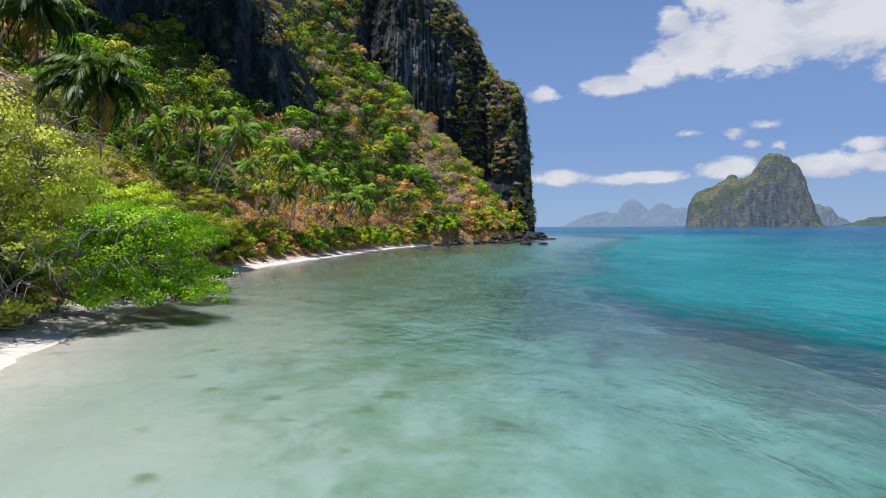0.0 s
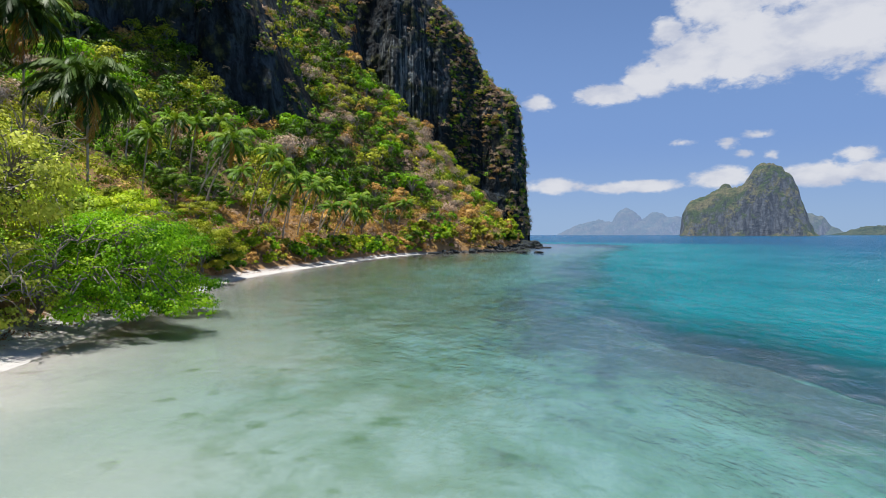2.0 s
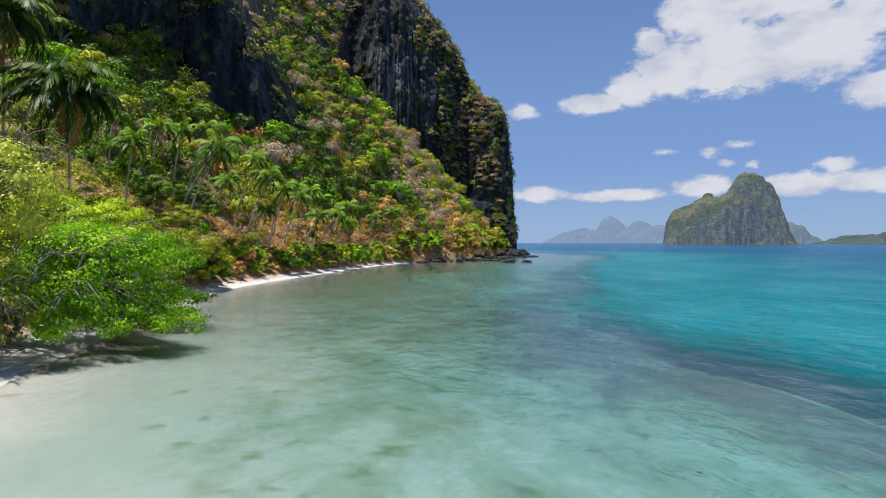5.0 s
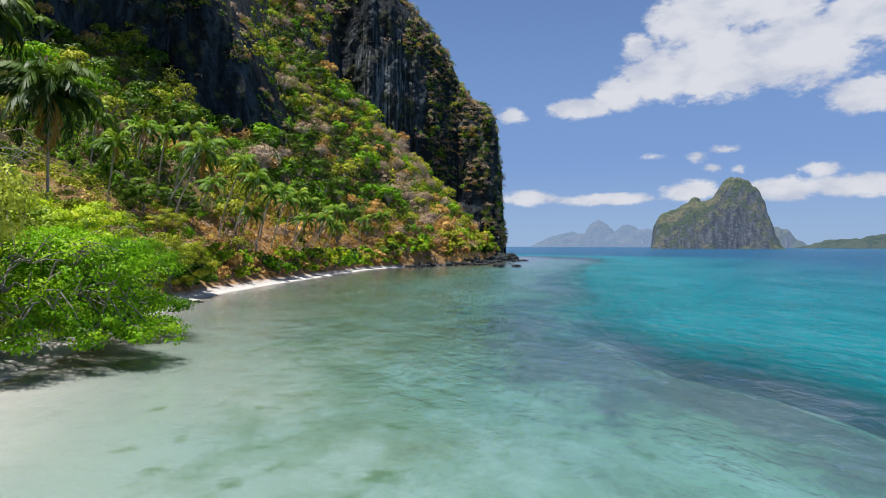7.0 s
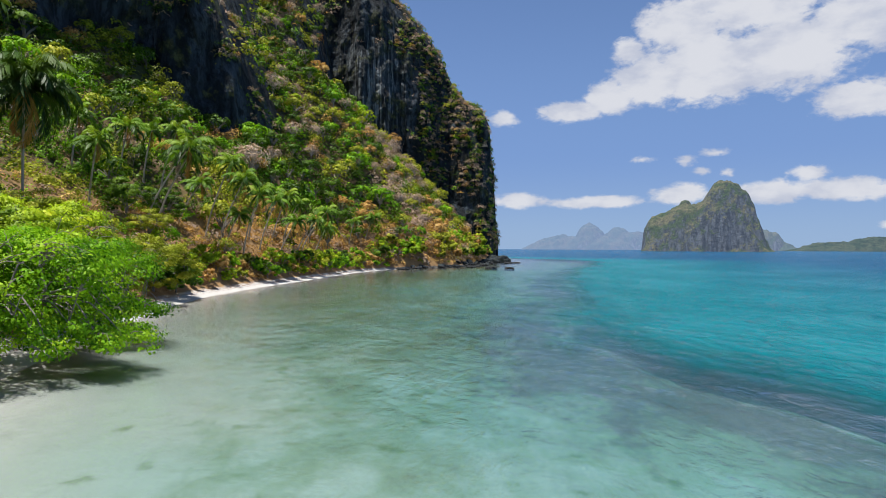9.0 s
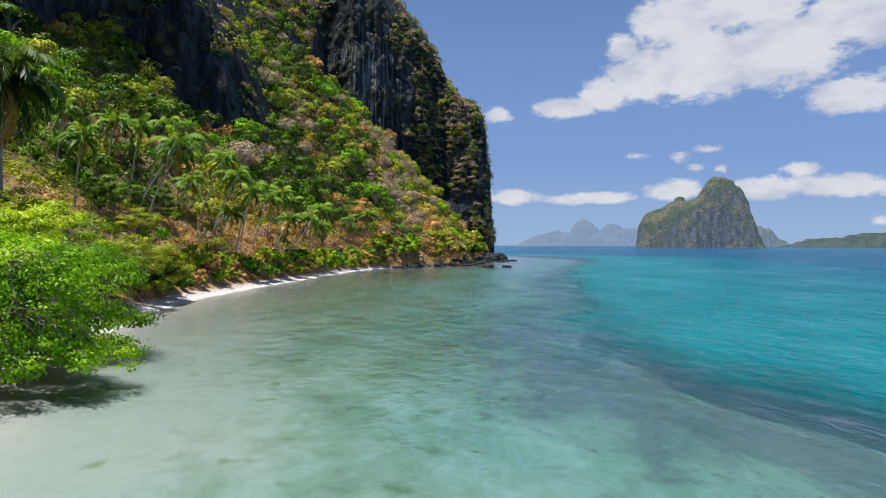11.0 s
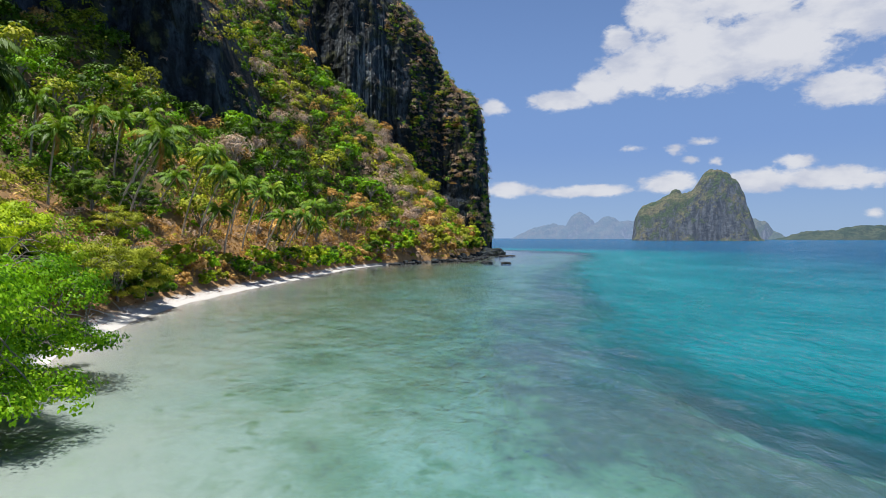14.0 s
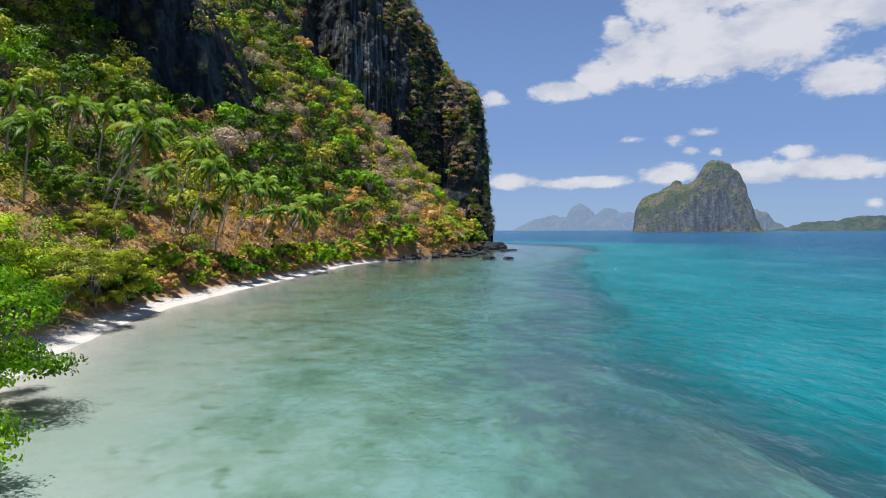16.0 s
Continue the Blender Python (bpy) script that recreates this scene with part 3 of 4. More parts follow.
# Haze put into the islands: added blue glow, bluish near rock, darker far bases.
HAZE_GLOW = (0.36, 0.52, 0.85)
ISLE_NEAR = isle_material("isle_near", (0.05, 0.075, 0.028), (0.15, 0.135, 0.07), (0.11, 0.12, 0.13), HAZE_GLOW, 0.06)
ISLE_MID = isle_material("isle_mid", (0.05, 0.07, 0.04), (0.10, 0.10, 0.06), (0.14, 0.14, 0.14), HAZE_GLOW, 0.18)
ISLE_FAR = isle_material("isle_far", (0.03, 0.045, 0.035), (0.06, 0.06, 0.045), (0.10, 0.10, 0.10), HAZE_GLOW, 0.32)
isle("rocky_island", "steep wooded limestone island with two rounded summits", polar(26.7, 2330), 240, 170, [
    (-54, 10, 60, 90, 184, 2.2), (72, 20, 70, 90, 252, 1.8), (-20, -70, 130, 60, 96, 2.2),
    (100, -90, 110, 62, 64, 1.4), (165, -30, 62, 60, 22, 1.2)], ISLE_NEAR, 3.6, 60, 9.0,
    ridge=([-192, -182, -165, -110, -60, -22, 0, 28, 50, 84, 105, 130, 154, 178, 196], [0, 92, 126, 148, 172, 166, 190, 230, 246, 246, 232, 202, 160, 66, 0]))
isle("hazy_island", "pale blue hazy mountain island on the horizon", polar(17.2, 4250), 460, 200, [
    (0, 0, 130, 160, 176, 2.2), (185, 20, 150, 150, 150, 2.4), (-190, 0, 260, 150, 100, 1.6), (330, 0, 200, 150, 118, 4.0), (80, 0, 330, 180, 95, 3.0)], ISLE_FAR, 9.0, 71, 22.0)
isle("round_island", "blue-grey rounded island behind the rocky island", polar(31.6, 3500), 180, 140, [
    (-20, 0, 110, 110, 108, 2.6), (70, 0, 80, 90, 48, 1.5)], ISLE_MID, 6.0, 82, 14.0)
ISLE_LOW = isle_material("isle_low", (0.028, 0.048, 0.024), (0.065, 0.08, 0.042), (0.16, 0.16, 0.15), HAZE_GLOW, 0.085)
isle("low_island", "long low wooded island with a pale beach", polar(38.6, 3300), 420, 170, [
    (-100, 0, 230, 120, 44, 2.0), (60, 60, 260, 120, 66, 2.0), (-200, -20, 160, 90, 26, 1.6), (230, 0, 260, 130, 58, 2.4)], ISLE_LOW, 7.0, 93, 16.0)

# ---------------------------------------------------------------- plants
rng = np.random.default_rng(4)


def unit(v):
    return v / np.maximum(np.linalg.norm(v, axis=-1, keepdims=True), 1e-9)


def blades(centres, axis, length, width, rg, face=None):
    """Leaf blades: pointed quads round their centres, along axis, turned to face roughly the way given."""
    n = len(centres)
    if face is None:
        face = np.array([0, 0, 1.0])
    nor = unit(face + rg.normal(size=(n, 3)) * 0.42)
    side = unit(np.cross(nor, axis))
    a = np.cross(side, nor)
    ln, wd = np.broadcast_to(length, n)[:, None], np.broadcast_to(width, n)[:, None]
    bow = nor * ln * 0.10
    return np.stack([centres - a * ln * 0.5, centres - side * wd * 0.5 + bow, centres + a * ln * 0.5, centres + side * wd * 0.5 + bow], 1)


def leaf_mesh(name, quads, mat, shade, round_way=None):
    """Blades as one mesh; round_way: the way each blade's clump faces, which its shading follows."""
    n = len(quads)
    me = mesh_from(name, quads.reshape(-1, 3), np.arange(n * 4).reshape(n, 4), mat, round_way is not None, shade=np.repeat(shade, 4))
    if round_way is not None:
        me.attributes.new("custom_normal", "FLOAT_VECTOR", "POINT").data.foreach_set("vector", np.repeat(round_way, 4, 0).astype(np.float32).ravel())
    return me


def tube(points, radii, sides=6):
    """A tapered limb through the points: verts and quads."""
    p = np.asarray(points, float)
    t = unit(np.gradient(p, axis=0))
    ref = np.array([0.3, 0.9, 0.2])
    s = unit(np.cross(t, ref))
    b = np.cross(t, s)
    ang = np.linspace(0, 2 * np.pi, sides, endpoint=False)
    ring = np.cos(ang)[None, :, None] * s[:, None] + np.sin(ang)[None, :, None] * b[:, None]
    v = p[:, None] + ring * np.asarray(radii, float)[:, None, None]
    i = np.arange(len(p) * sides).reshape(len(p), sides)
    j = np.roll(i, -1, 1)
    f = np.stack([i[:-1], j[:-1], j[1:], i[1:]], -1).reshape(-1, 4)
    return v.reshape(-1, 3), f


def tubes_mesh(name, limbs, mat, sides=5):
    verts, faces, n = [], [], 0
    for pts, radii in limbs:
        v, f = tube(pts, radii, sides)
        verts.append(v)
        faces.append(f + n)
        n += len(v)
    return mesh_from(name, np.concatenate(verts), np.concatenate(faces), mat, True)


def crooked(a, b, rg, bend, n=6):
    a, b = np.asarray(a, float), np.asarray(b, float)
    t = np.linspace(0, 1, n)[:, None]
    far = np.linalg.norm(b - a)
    wob = np.cumsum(rg.normal(size=(n, 3)), 0) * far * bend / n
    wob = wob - t * wob[-1]
    sag = np.sin(t * np.pi) * far * bend * np.array([0, 0, 1.0])
    return a + (b - a) * t + wob + sag


def crown_tree(name, radii, top, clumps, leaves, leaf, mat, rg, sparse=0.0, trunk_r=0.25, lean=(0, 0), droop=(), bare=0, twigs=True):
    """A broadleaf tree at the origin: trunk and limbs, and a crown of twig clumps. Returns the limbs' and the crown's mesh."""
    rx, ry, rz = radii
    mid = np.array([lean[0], lean[1], top - rz])
    full = np.array([rx, ry, rz])
    lobes = mid + unit(rg.normal(size=(8, 3)) + np.array([0, 0, 0.2])) * full * (0.40 + 0.22 * rg.random((8, 1)))
    broad = 0.36 + 0.22 * rg.random(8)
    mine = rg.integers(0, 8, clumps)
    way = unit(rg.normal(size=(clumps, 3)) + unit(lobes[mine] - mid) * 0.7 + np.array([0, 0, 0.3]))
    cen = lobes[mine] + way * (broad[mine] * (0.7 + 0.4 * rg.random(clumps)))[:, None] * full
    cen[:, 2] = np.maximum(cen[:, 2], 0.7 + rg.random(clumps) if twigs else 0.25 + 0.5 * rg.random(clumps))
    for tip in droop:
        n = 26
        t = rg.random((n, 1)) ** 0.7
        more = mid + (np.array(tip) - mid) * (0.35 + 0.65 * t) + rg.normal(size=(n, 3)) * np.array([0.9, 0.9, 0.5]) * (1.2 - 0.8 * t)
        cen = np.concatenate([cen, more])
    m = len(cen)
    size = (rx + ry) / 2 * (0.11 + 0.13 * rg.random(m))
    size[clumps:] *= 0.75
    fork = np.array([lean[0] * 0.35, lean[1] * 0.35, max(top - 2 * rz, 0.15 * top) * 0.8 + 0.4])
    limbs = [(crooked((0, 0, -0.6), fork, rg, 0.08), np.linspace(trunk_r, trunk_r * 0.75, 6))]
    boughs = mid + unit(rg.normal(size=(7, 3)) + np.array([0, 0, 0.25])) * full * 0.42
    nh = 26 if twigs else 10
    hubs = mid + unit(rg.normal(size=(nh, 3)) + np.array([0, 0, 0.2])) * full * (0.45 + 0.35 * rg.random((nh, 1)))
    for tip in droop:
        hubs = np.concatenate([hubs, mid + (np.array(tip) - mid) * np.array([[0.45], [0.65], [0.85]])])
    for bough in boughs:
        limbs.append((crooked(fork, bough, rg, 0.16), np.linspace(trunk_r * 0.6, trunk_r * 0.3, 6)))
    for hub in hubs:
        bough = boughs[np.argmin(((boughs - hub) ** 2).sum(1))]
        limbs.append((crooked(bough, hub, rg, 0.22, 5), np.linspace(trunk_r * 0.3, trunk_r * 0.13, 5)))
    for c in cen if twigs else ():
        hub = hubs[np.argmin(((hubs - c) ** 2).sum(1))]
        limbs.append((crooked(hub, c, rg, 0.2, 4), np.linspace(trunk_r * 0.13, 0.012, 4)))
    for _ in range(bare):
        c = mid + unit(rg.normal(size=3) + np.array([0.3, -0.2, 0.5])) * np.array([rx, ry, rz]) * (0.8 + 0.25 * rg.random())
        hub = hubs[np.argmin(((hubs - c) ** 2).sum(1))]
        limbs.append((crooked(hub, c, rg, 0.3, 5), np.linspace(trunk_r * 0.16, 0.018, 5)))
    per = np.maximum((leaves / m * (size / size.mean()) ** 2 * (1 - sparse * rg.random(m))).astype(int), 3)
    who = np.repeat(np.arange(m), per)
    n = len(who)
    off = unit(rg.normal(size=(n, 3))) * (rg.random((n, 1)) ** 0.45) * np.array([1, 1, 0.62 if not twigs else 0.4])
    pos = cen[who] + off * size[who][:, None]
    axis = off + rg.normal(size=(n, 3)) * 0.7 + np.array([0, 0, -0.15])
    ln = leaf * (0.65 + 0.7 * rg.random(n))
    lie = unit(unit(off) + 0.6 * unit(cen[who] - mid) + np.array([0, 0, 0.65]) + rg.normal(size=(n, 3)) * 0.25)
    quads = blades(pos, axis, ln, ln * 0.62, rg, lie * 1.4)
    shade = np.clip(0.45 + 0.3 * rg.normal(size=m), 0, 1)[who]
    return tubes_mesh(name + "_limbs", limbs, BARK, 4 if twigs else 3), leaf_mesh(name + "_leaves", quads, mat, shade, lie)


def hill_crown(name, broad, tall, lumps, leaf, mat, rg, bare=0, thin=1.0):
    """A hillside tree at the origin: short limbs and a crown of rounded lumps of leaves. Returns the limbs' and the crown's mesh."""
    way = unit(rg.normal(size=(lumps, 3)) + np.array([0, 0, 0.35]))
    way[:, 2] = np.abs(way[:, 2])
    mid = np.array([0, 0, tall * 0.55])
    cen = mid + way * np.array([broad * 0.66, broad * 0.66, tall * 0.36]) * (0.75 + 0.4 * rg.random((lumps, 1)))
    size = broad * (0.24 + 0.17 * rg.random(lumps))
    per = np.maximum((thin * 3.4 * size**2 / (leaf * leaf * 0.4)).astype(int), 8)
    who = np.repeat(np.arange(lumps), per)
    n = len(who)
    off = unit(rg.normal(size=(n, 3)) + 0.9 * way[who] + np.array([0, 0, 0.35]))
    knob = 1 + 0.3 * fbm(off[:, 0] * 2.2 + who * 3.7, off[:, 1] * 2.2, off[:, 2] * 2.2, 2, 3)
    pos = cen[who] + off * (size[who] * knob * (0.8 + 0.25 * rg.random(n)))[:, None] * np.array([1, 1, 0.8])
    lie = unit(off + 0.3 * way[who] + np.array([0, 0, 0.3]) + rg.normal(size=(n, 3)) * 0.2)
    ln = leaf * (0.65 + 0.7 * rg.random(n))
    quads = blades(pos, off * 0.3 + rg.normal(size=(n, 3)), ln, ln * (0.68 if bare < 20 else 0.3), rg, lie * 1.5)
    shade = np.clip(0.45 + 0.2 * rg.normal(size=lumps), 0, 1)[who]
    fork = np.array([0, 0, tall * 0.3])
    limbs = [(crooked((0, 0, -1.5), fork, rg, 0.08), np.linspace(0.28, 0.2, 6))]
    limbs += [(crooked(fork, c, rg, 0.15, 4), np.linspace(0.16, 0.05, 4)) for c in cen]
    for _ in range(bare):
        tip = mid + unit(rg.normal(size=3) + np.array([0, 0, 0.5])) * np.array([broad, broad, tall * 0.5]) * (0.8 + 0.3 * rg.random())
        limbs.append((crooked(cen[rg.integers(lumps)] * 0.7 + fork * 0.3, tip, rg, 0.25, 4), np.linspace(0.07, 0.025, 4)))
    return tubes_mesh(name + "_limbs", limbs, PALE_BARK if bare > 20 else BARK, 3), leaf_mesh(name + "_leaves", quads, mat, shade, lie)


def plant_tree(name, at, meshes, label, group="", turn=0.0, size=1.0, category="tree"):
    ob = thing(name, label, category, group, at=at)
    ob.rotation_euler = (0, 0, radians(turn))
    ob.scale = (size, size, size)
    part("trunk", meshes[0], ob)
    part("crown", meshes[1], ob)
    return ob


def ground_at(x, y):
    return float(height(np.array([x]), np.array([y]))[0])


def palm(at, tall, lean, fronds, span, rg, leaf=None, label="coconut palm with a leaning grey trunk and wind-blown fronds"):
    """A coconut palm: a curved ringed trunk and a head of drooping feathered fronds, each a part."""
    ob = thing("coconut_palm", label, "palm tree", "palms on the slope", at=at)
    t = np.linspace(0, 1, 14)[:, None]
    head = np.array([lean[0], lean[1], tall])
    line = t * np.array([0, 0, tall + 0.8]) + np.array([0, 0, -0.8]) + (t**1.5) * np.array([lean[0], lean[1], 0])
    radii = np.interp(t[:, 0], [0, 0.06, 0.2, 1], [0.32, 0.24, 0.19, 0.14])
    radii[1::2] *= 1.08
    v, f = tube(line, radii, 7)
    part("trunk", mesh_from("palm_trunk", v, f, PALM_BARK, True), ob)
    s = np.linspace(0, 1, 26)
    for k in range(fronds):
        age = k / fronds
        turn = k * 2.39996 + rg.normal() * 0.25
        rise = np.interp(age, [0, 0.3, 0.75, 1], [1.3, 0.75, 0.0, -1.1]) + rg.normal() * 0.14
        ln = span * (0.8 + 0.3 * rg.random())
        out = np.array([math.cos(turn), math.sin(turn), 0])
        pitch = rise - (1.55 + 0.6 * rg.random() + 0.3 * max(rise, 0)) * s**1.5
        step = ln / 25
        px = np.concatenate([[0], np.cumsum(np.cos(pitch[:-1]) * step)])
        pz = np.concatenate([[0], np.cumsum(np.sin(pitch[:-1]) * step)])
        wind = np.array([-0.8, 0.3, -0.25]) * ln * 0.17
        pts = head + out * px[:, None] + np.array([0, 0, 1.0]) * pz[:, None] + wind * (s[:, None] ** 1.8)
        along = unit(np.gradient(pts, axis=0))
        side = unit(np.cross(along, np.array([0, 0, 1.0])))
        lift = np.cross(side, along)
        lens = ln * 0.23 * np.sin(np.clip(s * 0.88 + 0.12, 0, 1) * np.pi) ** 0.55 + 0.1
        quads = [np.stack([pts[:-1] - side[:-1] * 0.045, pts[:-1] + side[:-1] * 0.045, pts[1:] + side[1:] * 0.035, pts[1:] - side[1:] * 0.035], 1)]
        lies = [lift[:-1]]
        for sg in (-1, 1):
            way = unit(side * sg * 0.65 + along * 0.6 + np.array([0, 0, -0.85]) + rg.normal(size=(26, 3)) * 0.1 + np.array([-0.2, 0.1, 0]))
            for shift in (0.0, 0.5):
                root = pts + along * step * shift
                cen, a, wd = root + way * lens[:, None] * 0.5, way * lens[:, None] * 0.5, along * (0.085 + 0.012 * max(span - 6, 0)) * -sg
                quads.append(np.stack([cen - a, cen + wd, cen + a, cen - wd], 1)[2:])
                lies.append(unit(lift * 0.9 + side * sg * 0.5 + np.array([0, 0, 0.2]))[2:])
        # head's shading put into the tone: upper fronds lighter, lower ones darker
        tone = np.clip(0.72 - 0.75 * age + rg.normal() * 0.12, 0, 1)
        q = np.concatenate(quads)
        dead = age > 0.93
        part("frond", leaf_mesh("frond", q, LEAF_DRY if dead else leaf or LEAF_PALM, np.full(len(q), tone), np.concatenate(lies)), ob, "withered brown frond" if dead else "")
    return ob


def shrub_quads(pos, radius, tall, count, leaf, slim, rg):
    """Leaves of many bushes at once: domes of blades over pos, with lumps."""
    who = np.repeat(np.arange(len(pos)), count)
    n = len(who)
    way = unit(rg.normal(size=(n, 3)) + np.array([0, 0, 0.45]))
    way[:, 2] = np.abs(way[:, 2]) * 1.0 - 0.12
    lump = 1 + 0.55 * fbm(way[:, 0] * 2.3 + who * 7.31, way[:, 1] * 2.3, way[:, 2] * 2.3, 2, 3)
    r = (0.62 + 0.38 * rg.random(n) ** 0.6) * lump
    off = way * r[:, None] * np.stack([radius[who], radius[who], tall[who]], -1)
    p = pos[who] + off
    axis = way * 0.5 + rg.normal(size=(n, 3)) * 0.75
    ln = leaf[who] * (0.6 + 0.8 * rg.random(n))
    lie = unit(way * np.array([1, 1, 0.85]) + 0.5 * unit(off - 0.75 * off / r[:, None] + 1e-4) + np.array([0, 0, 0.35]) + rg.normal(size=(n, 3)) * 0.22)
    return blades(p, axis, ln, ln * slim, rg, lie * 1.4), who, lie

# --- trees on the beach's edge: trunk x, y; crown radii; top over its foot
rg = np.random.default_rng(12)
bright_a = crown_tree("shore_tree_a", (8.6, 8.6, 4.8), 10.2, 230, 30000, 0.27, LEAF_BRIGHT, rg, trunk_r=0.36, lean=(4.0, 0),
                      droop=[(15.2, 0.5, 1.3), (14.0, -2.0, 1.9), (14.0, 2.5, 2.0), (12.5, 0.0, 1.6), (11.5, -4.5, 1.8), (10.5, 5.0, 1.7), (8.0, -7.5, 1.8), (9.5, -1.0, 1.4), (7.0, 7.5, 2.0)], bare=14)
bright_b = crown_tree("shore_tree_b", (9.0, 9.0, 5.2), 10.6, 230, 31000, 0.27, LEAF_BRIGHT, rg, trunk_r=0.34, lean=(4.0, 0),
                      droop=[(14.0, 0.0, 1.6), (12.5, 3.5, 1.2), (12.0, -4.0, 1.8), (9.5, 7.0, 1.6), (8.5, -6.5, 1.7), (8.0, 0.5, 1.3)], bare=12)
pale = crown_tree("pale_tree", (9.4, 8.4, 7.0), 16.5, 240, 30000, 0.29, LEAF_PALE, rg, sparse=0.4, trunk_r=0.40, lean=(3.5, 0), bare=110)
pale_low = crown_tree("pale_shrub", (5.8, 5.2, 3.6), 7.5, 110, 9500, 0.27, LEAF_PALE, rg, sparse=0.5, trunk_r=0.2, lean=(0.8, 0), bare=80)
round_a = crown_tree("round_tree_a", (7.8, 7.4, 4.9), 10.0, 130, 17000, 0.34, LEAF_LIME, rg, trunk_r=0.3, bare=6)
round_b = crown_tree("round_tree_b", (6.6, 6.6, 4.4), 9.0, 110, 14000, 0.32, LEAF_OLIVE, rg, trunk_r=0.26, bare=8)
dark_a = crown_tree("dark_tree_a", (5.4, 5.4, 4.4), 8.8, 90, 9000, 0.34, LEAF_DEEP, rg, trunk_r=0.26, bare=4)
SHORE_TREES = [
    (bright_a, -35.0, 54.0, 0, 1.0, "broad bright green tree leaning out over the beach and the water"),
    (bright_b, -38.0, 66.0, 10, 1.0, "broad bright green tree with boughs hanging over the beach"),
    (pale, -40.0, 49.0, 0, 1.0, "tall pale olive tree with many bare grey branches"),
    (pale, -39.0, 41.0, 130, 0.9, "tall pale olive tree with many bare grey branches"),
    (pale_low, -33.0, 44.0, 0, 1.05, "sparse grey-twigged shrub at the back of the beach"),
    (pale_low, -33.5, 36.5, 70, 1.05, "sparse grey-twigged shrub at the back of the beach"),
    (dark_a, -36.5, 46.5, 40, 0.75, "dense dark green tree behind the beach"),
    (dark_a, -39.0, 70.0, 140, 0.8, "dense dark green tree behind the beach"),
    (round_a, -43.5, 77.0, 20, 1.0, "rounded bright green tree at the foot of the slope"),
    (round_a, -45.0, 90.0, 200, 1.0, "rounded bright green tree at the foot of the slope"),
    (round_b, -41.5, 101.0, 0, 0.95, "rounded yellow-green tree with autumn-coloured tips"),
    (round_b, -42.0, 111.0, 120, 1.0, "rounded yellow-green tree with autumn-coloured tips"),
    (dark_a, -40.5, 117.0, 60, 0.72, "dense dark green tree behind the beach"),
    (round_b, -51.0, 96.0, 250, 0.9, "rounded yellow-green tree with autumn-coloured tips"),
    (round_a, -54.0, 80.0, 100, 0.85, "rounded bright green tree at the foot of the slope"),
    (dark_a, -58.0, 138.0, 10, 1.0, "dense dark green tree among the palms"),
    (dark_a, -55.0, 150.0, 200, 0.9, "dense dark green tree among the palms"),
    (round_b, -52.0, 134.0, 300, 0.75, "rounded yellow-green tree among the palms"),
]
for meshes, x, y, turn, size, label in SHORE_TREES:
    plant_tree("tree", (x, y, ground_at(x, y) - 0.1), meshes, label, "trees behind the beach", turn, size)

# --- palm grove: foot x, y; height; lean x, y; frond length
PALMS = [
    (-61.5, 130, 12.5, 2.0, -1, 5.0), (-66, 152, 13.5, 2.5, -1, 5.0), (-65, 163, 12.5, 2.5, -1, 5.0), (-55.4, 140, 17.0, 9.5, -1, 6.4),
    (-55, 146, 15.0, 7.0, -1, 5.6), (-54.5, 157, 9.5, 5.5, -1, 4.6), (-49.5, 161, 18.5, 6.5, -1, 5.0), (-45.7, 158, 17.0, 6.5, -1, 5.2),
    (-45.2, 162, 8.5, 3.8, -1, 4.8), (-41.5, 165, 15.5, 4.0, 0, 4.8), (-39.4, 173, 13.5, 4.6, -1, 4.6), (-39.4, 188, 13.5, 4.8, -1, 4.8),
    (-37.5, 194, 12.0, 4.9, -1, 4.6), (-32.8, 198, 13.0, 8.0, -1, 5.0), (-33.4, 192, 11.0, 6.4, -1, 4.6), (-22.6, 250, 8.0, 2.2, -1, 4.4),
    (-17, 262, 9.0, 3.4, -1, 4.6), (-61.7, 165, 15.5, 4.2, 0, 5.0), (-36, 181, 10.5, 5.0, 0, 4.4), (-30, 207, 9.5, 4.0, 0, 4.6),
    (-54.6, 98, 20.6, 0.8, -1, 10.0), (-65, 99, 26.5, 1.0, -1, 9.4), (-70, 140, 12.0, 1.5, 0, 5.0), (-43, 176, 14.0, 4.0, 0, 4.8),
]
rg = np.random.default_rng(31)
for x, y, tall, lx, ly, span in PALMS:
    if span < 7:
        palm((x, y, ground_at(x, y)), tall, (lx, ly), 19, span * 1.1, rg)
    else:
        palm((x, y, ground_at(x, y)), tall, (lx, ly), 46, span, rg, LEAF_PALM_BACKLIT, "tall coconut palm with a heavy head of drooping fronds, backlit shade in their colour")

# --- bushes along the top of the beach
rg = np.random.default_rng(8)
BUSHES = []
for k, (mat, word) in enumerate([(LEAF_LIME, "lime green"), (LEAF_OLIVE, "yellow-green"), (LEAF_DRY, "dry russet"), (LEAF_DEEP, "dark green"), (LEAF_BRIGHT, "bright green")]):
    BUSHES.append((crown_tree("bush", (2.4, 2.3, 1.6), 3.1, 36, 1400, 0.40, mat, rg, trunk_r=0.1, bare=2 if mat is not LEAF_DRY else 10, twigs=False), word))
y = 27.0
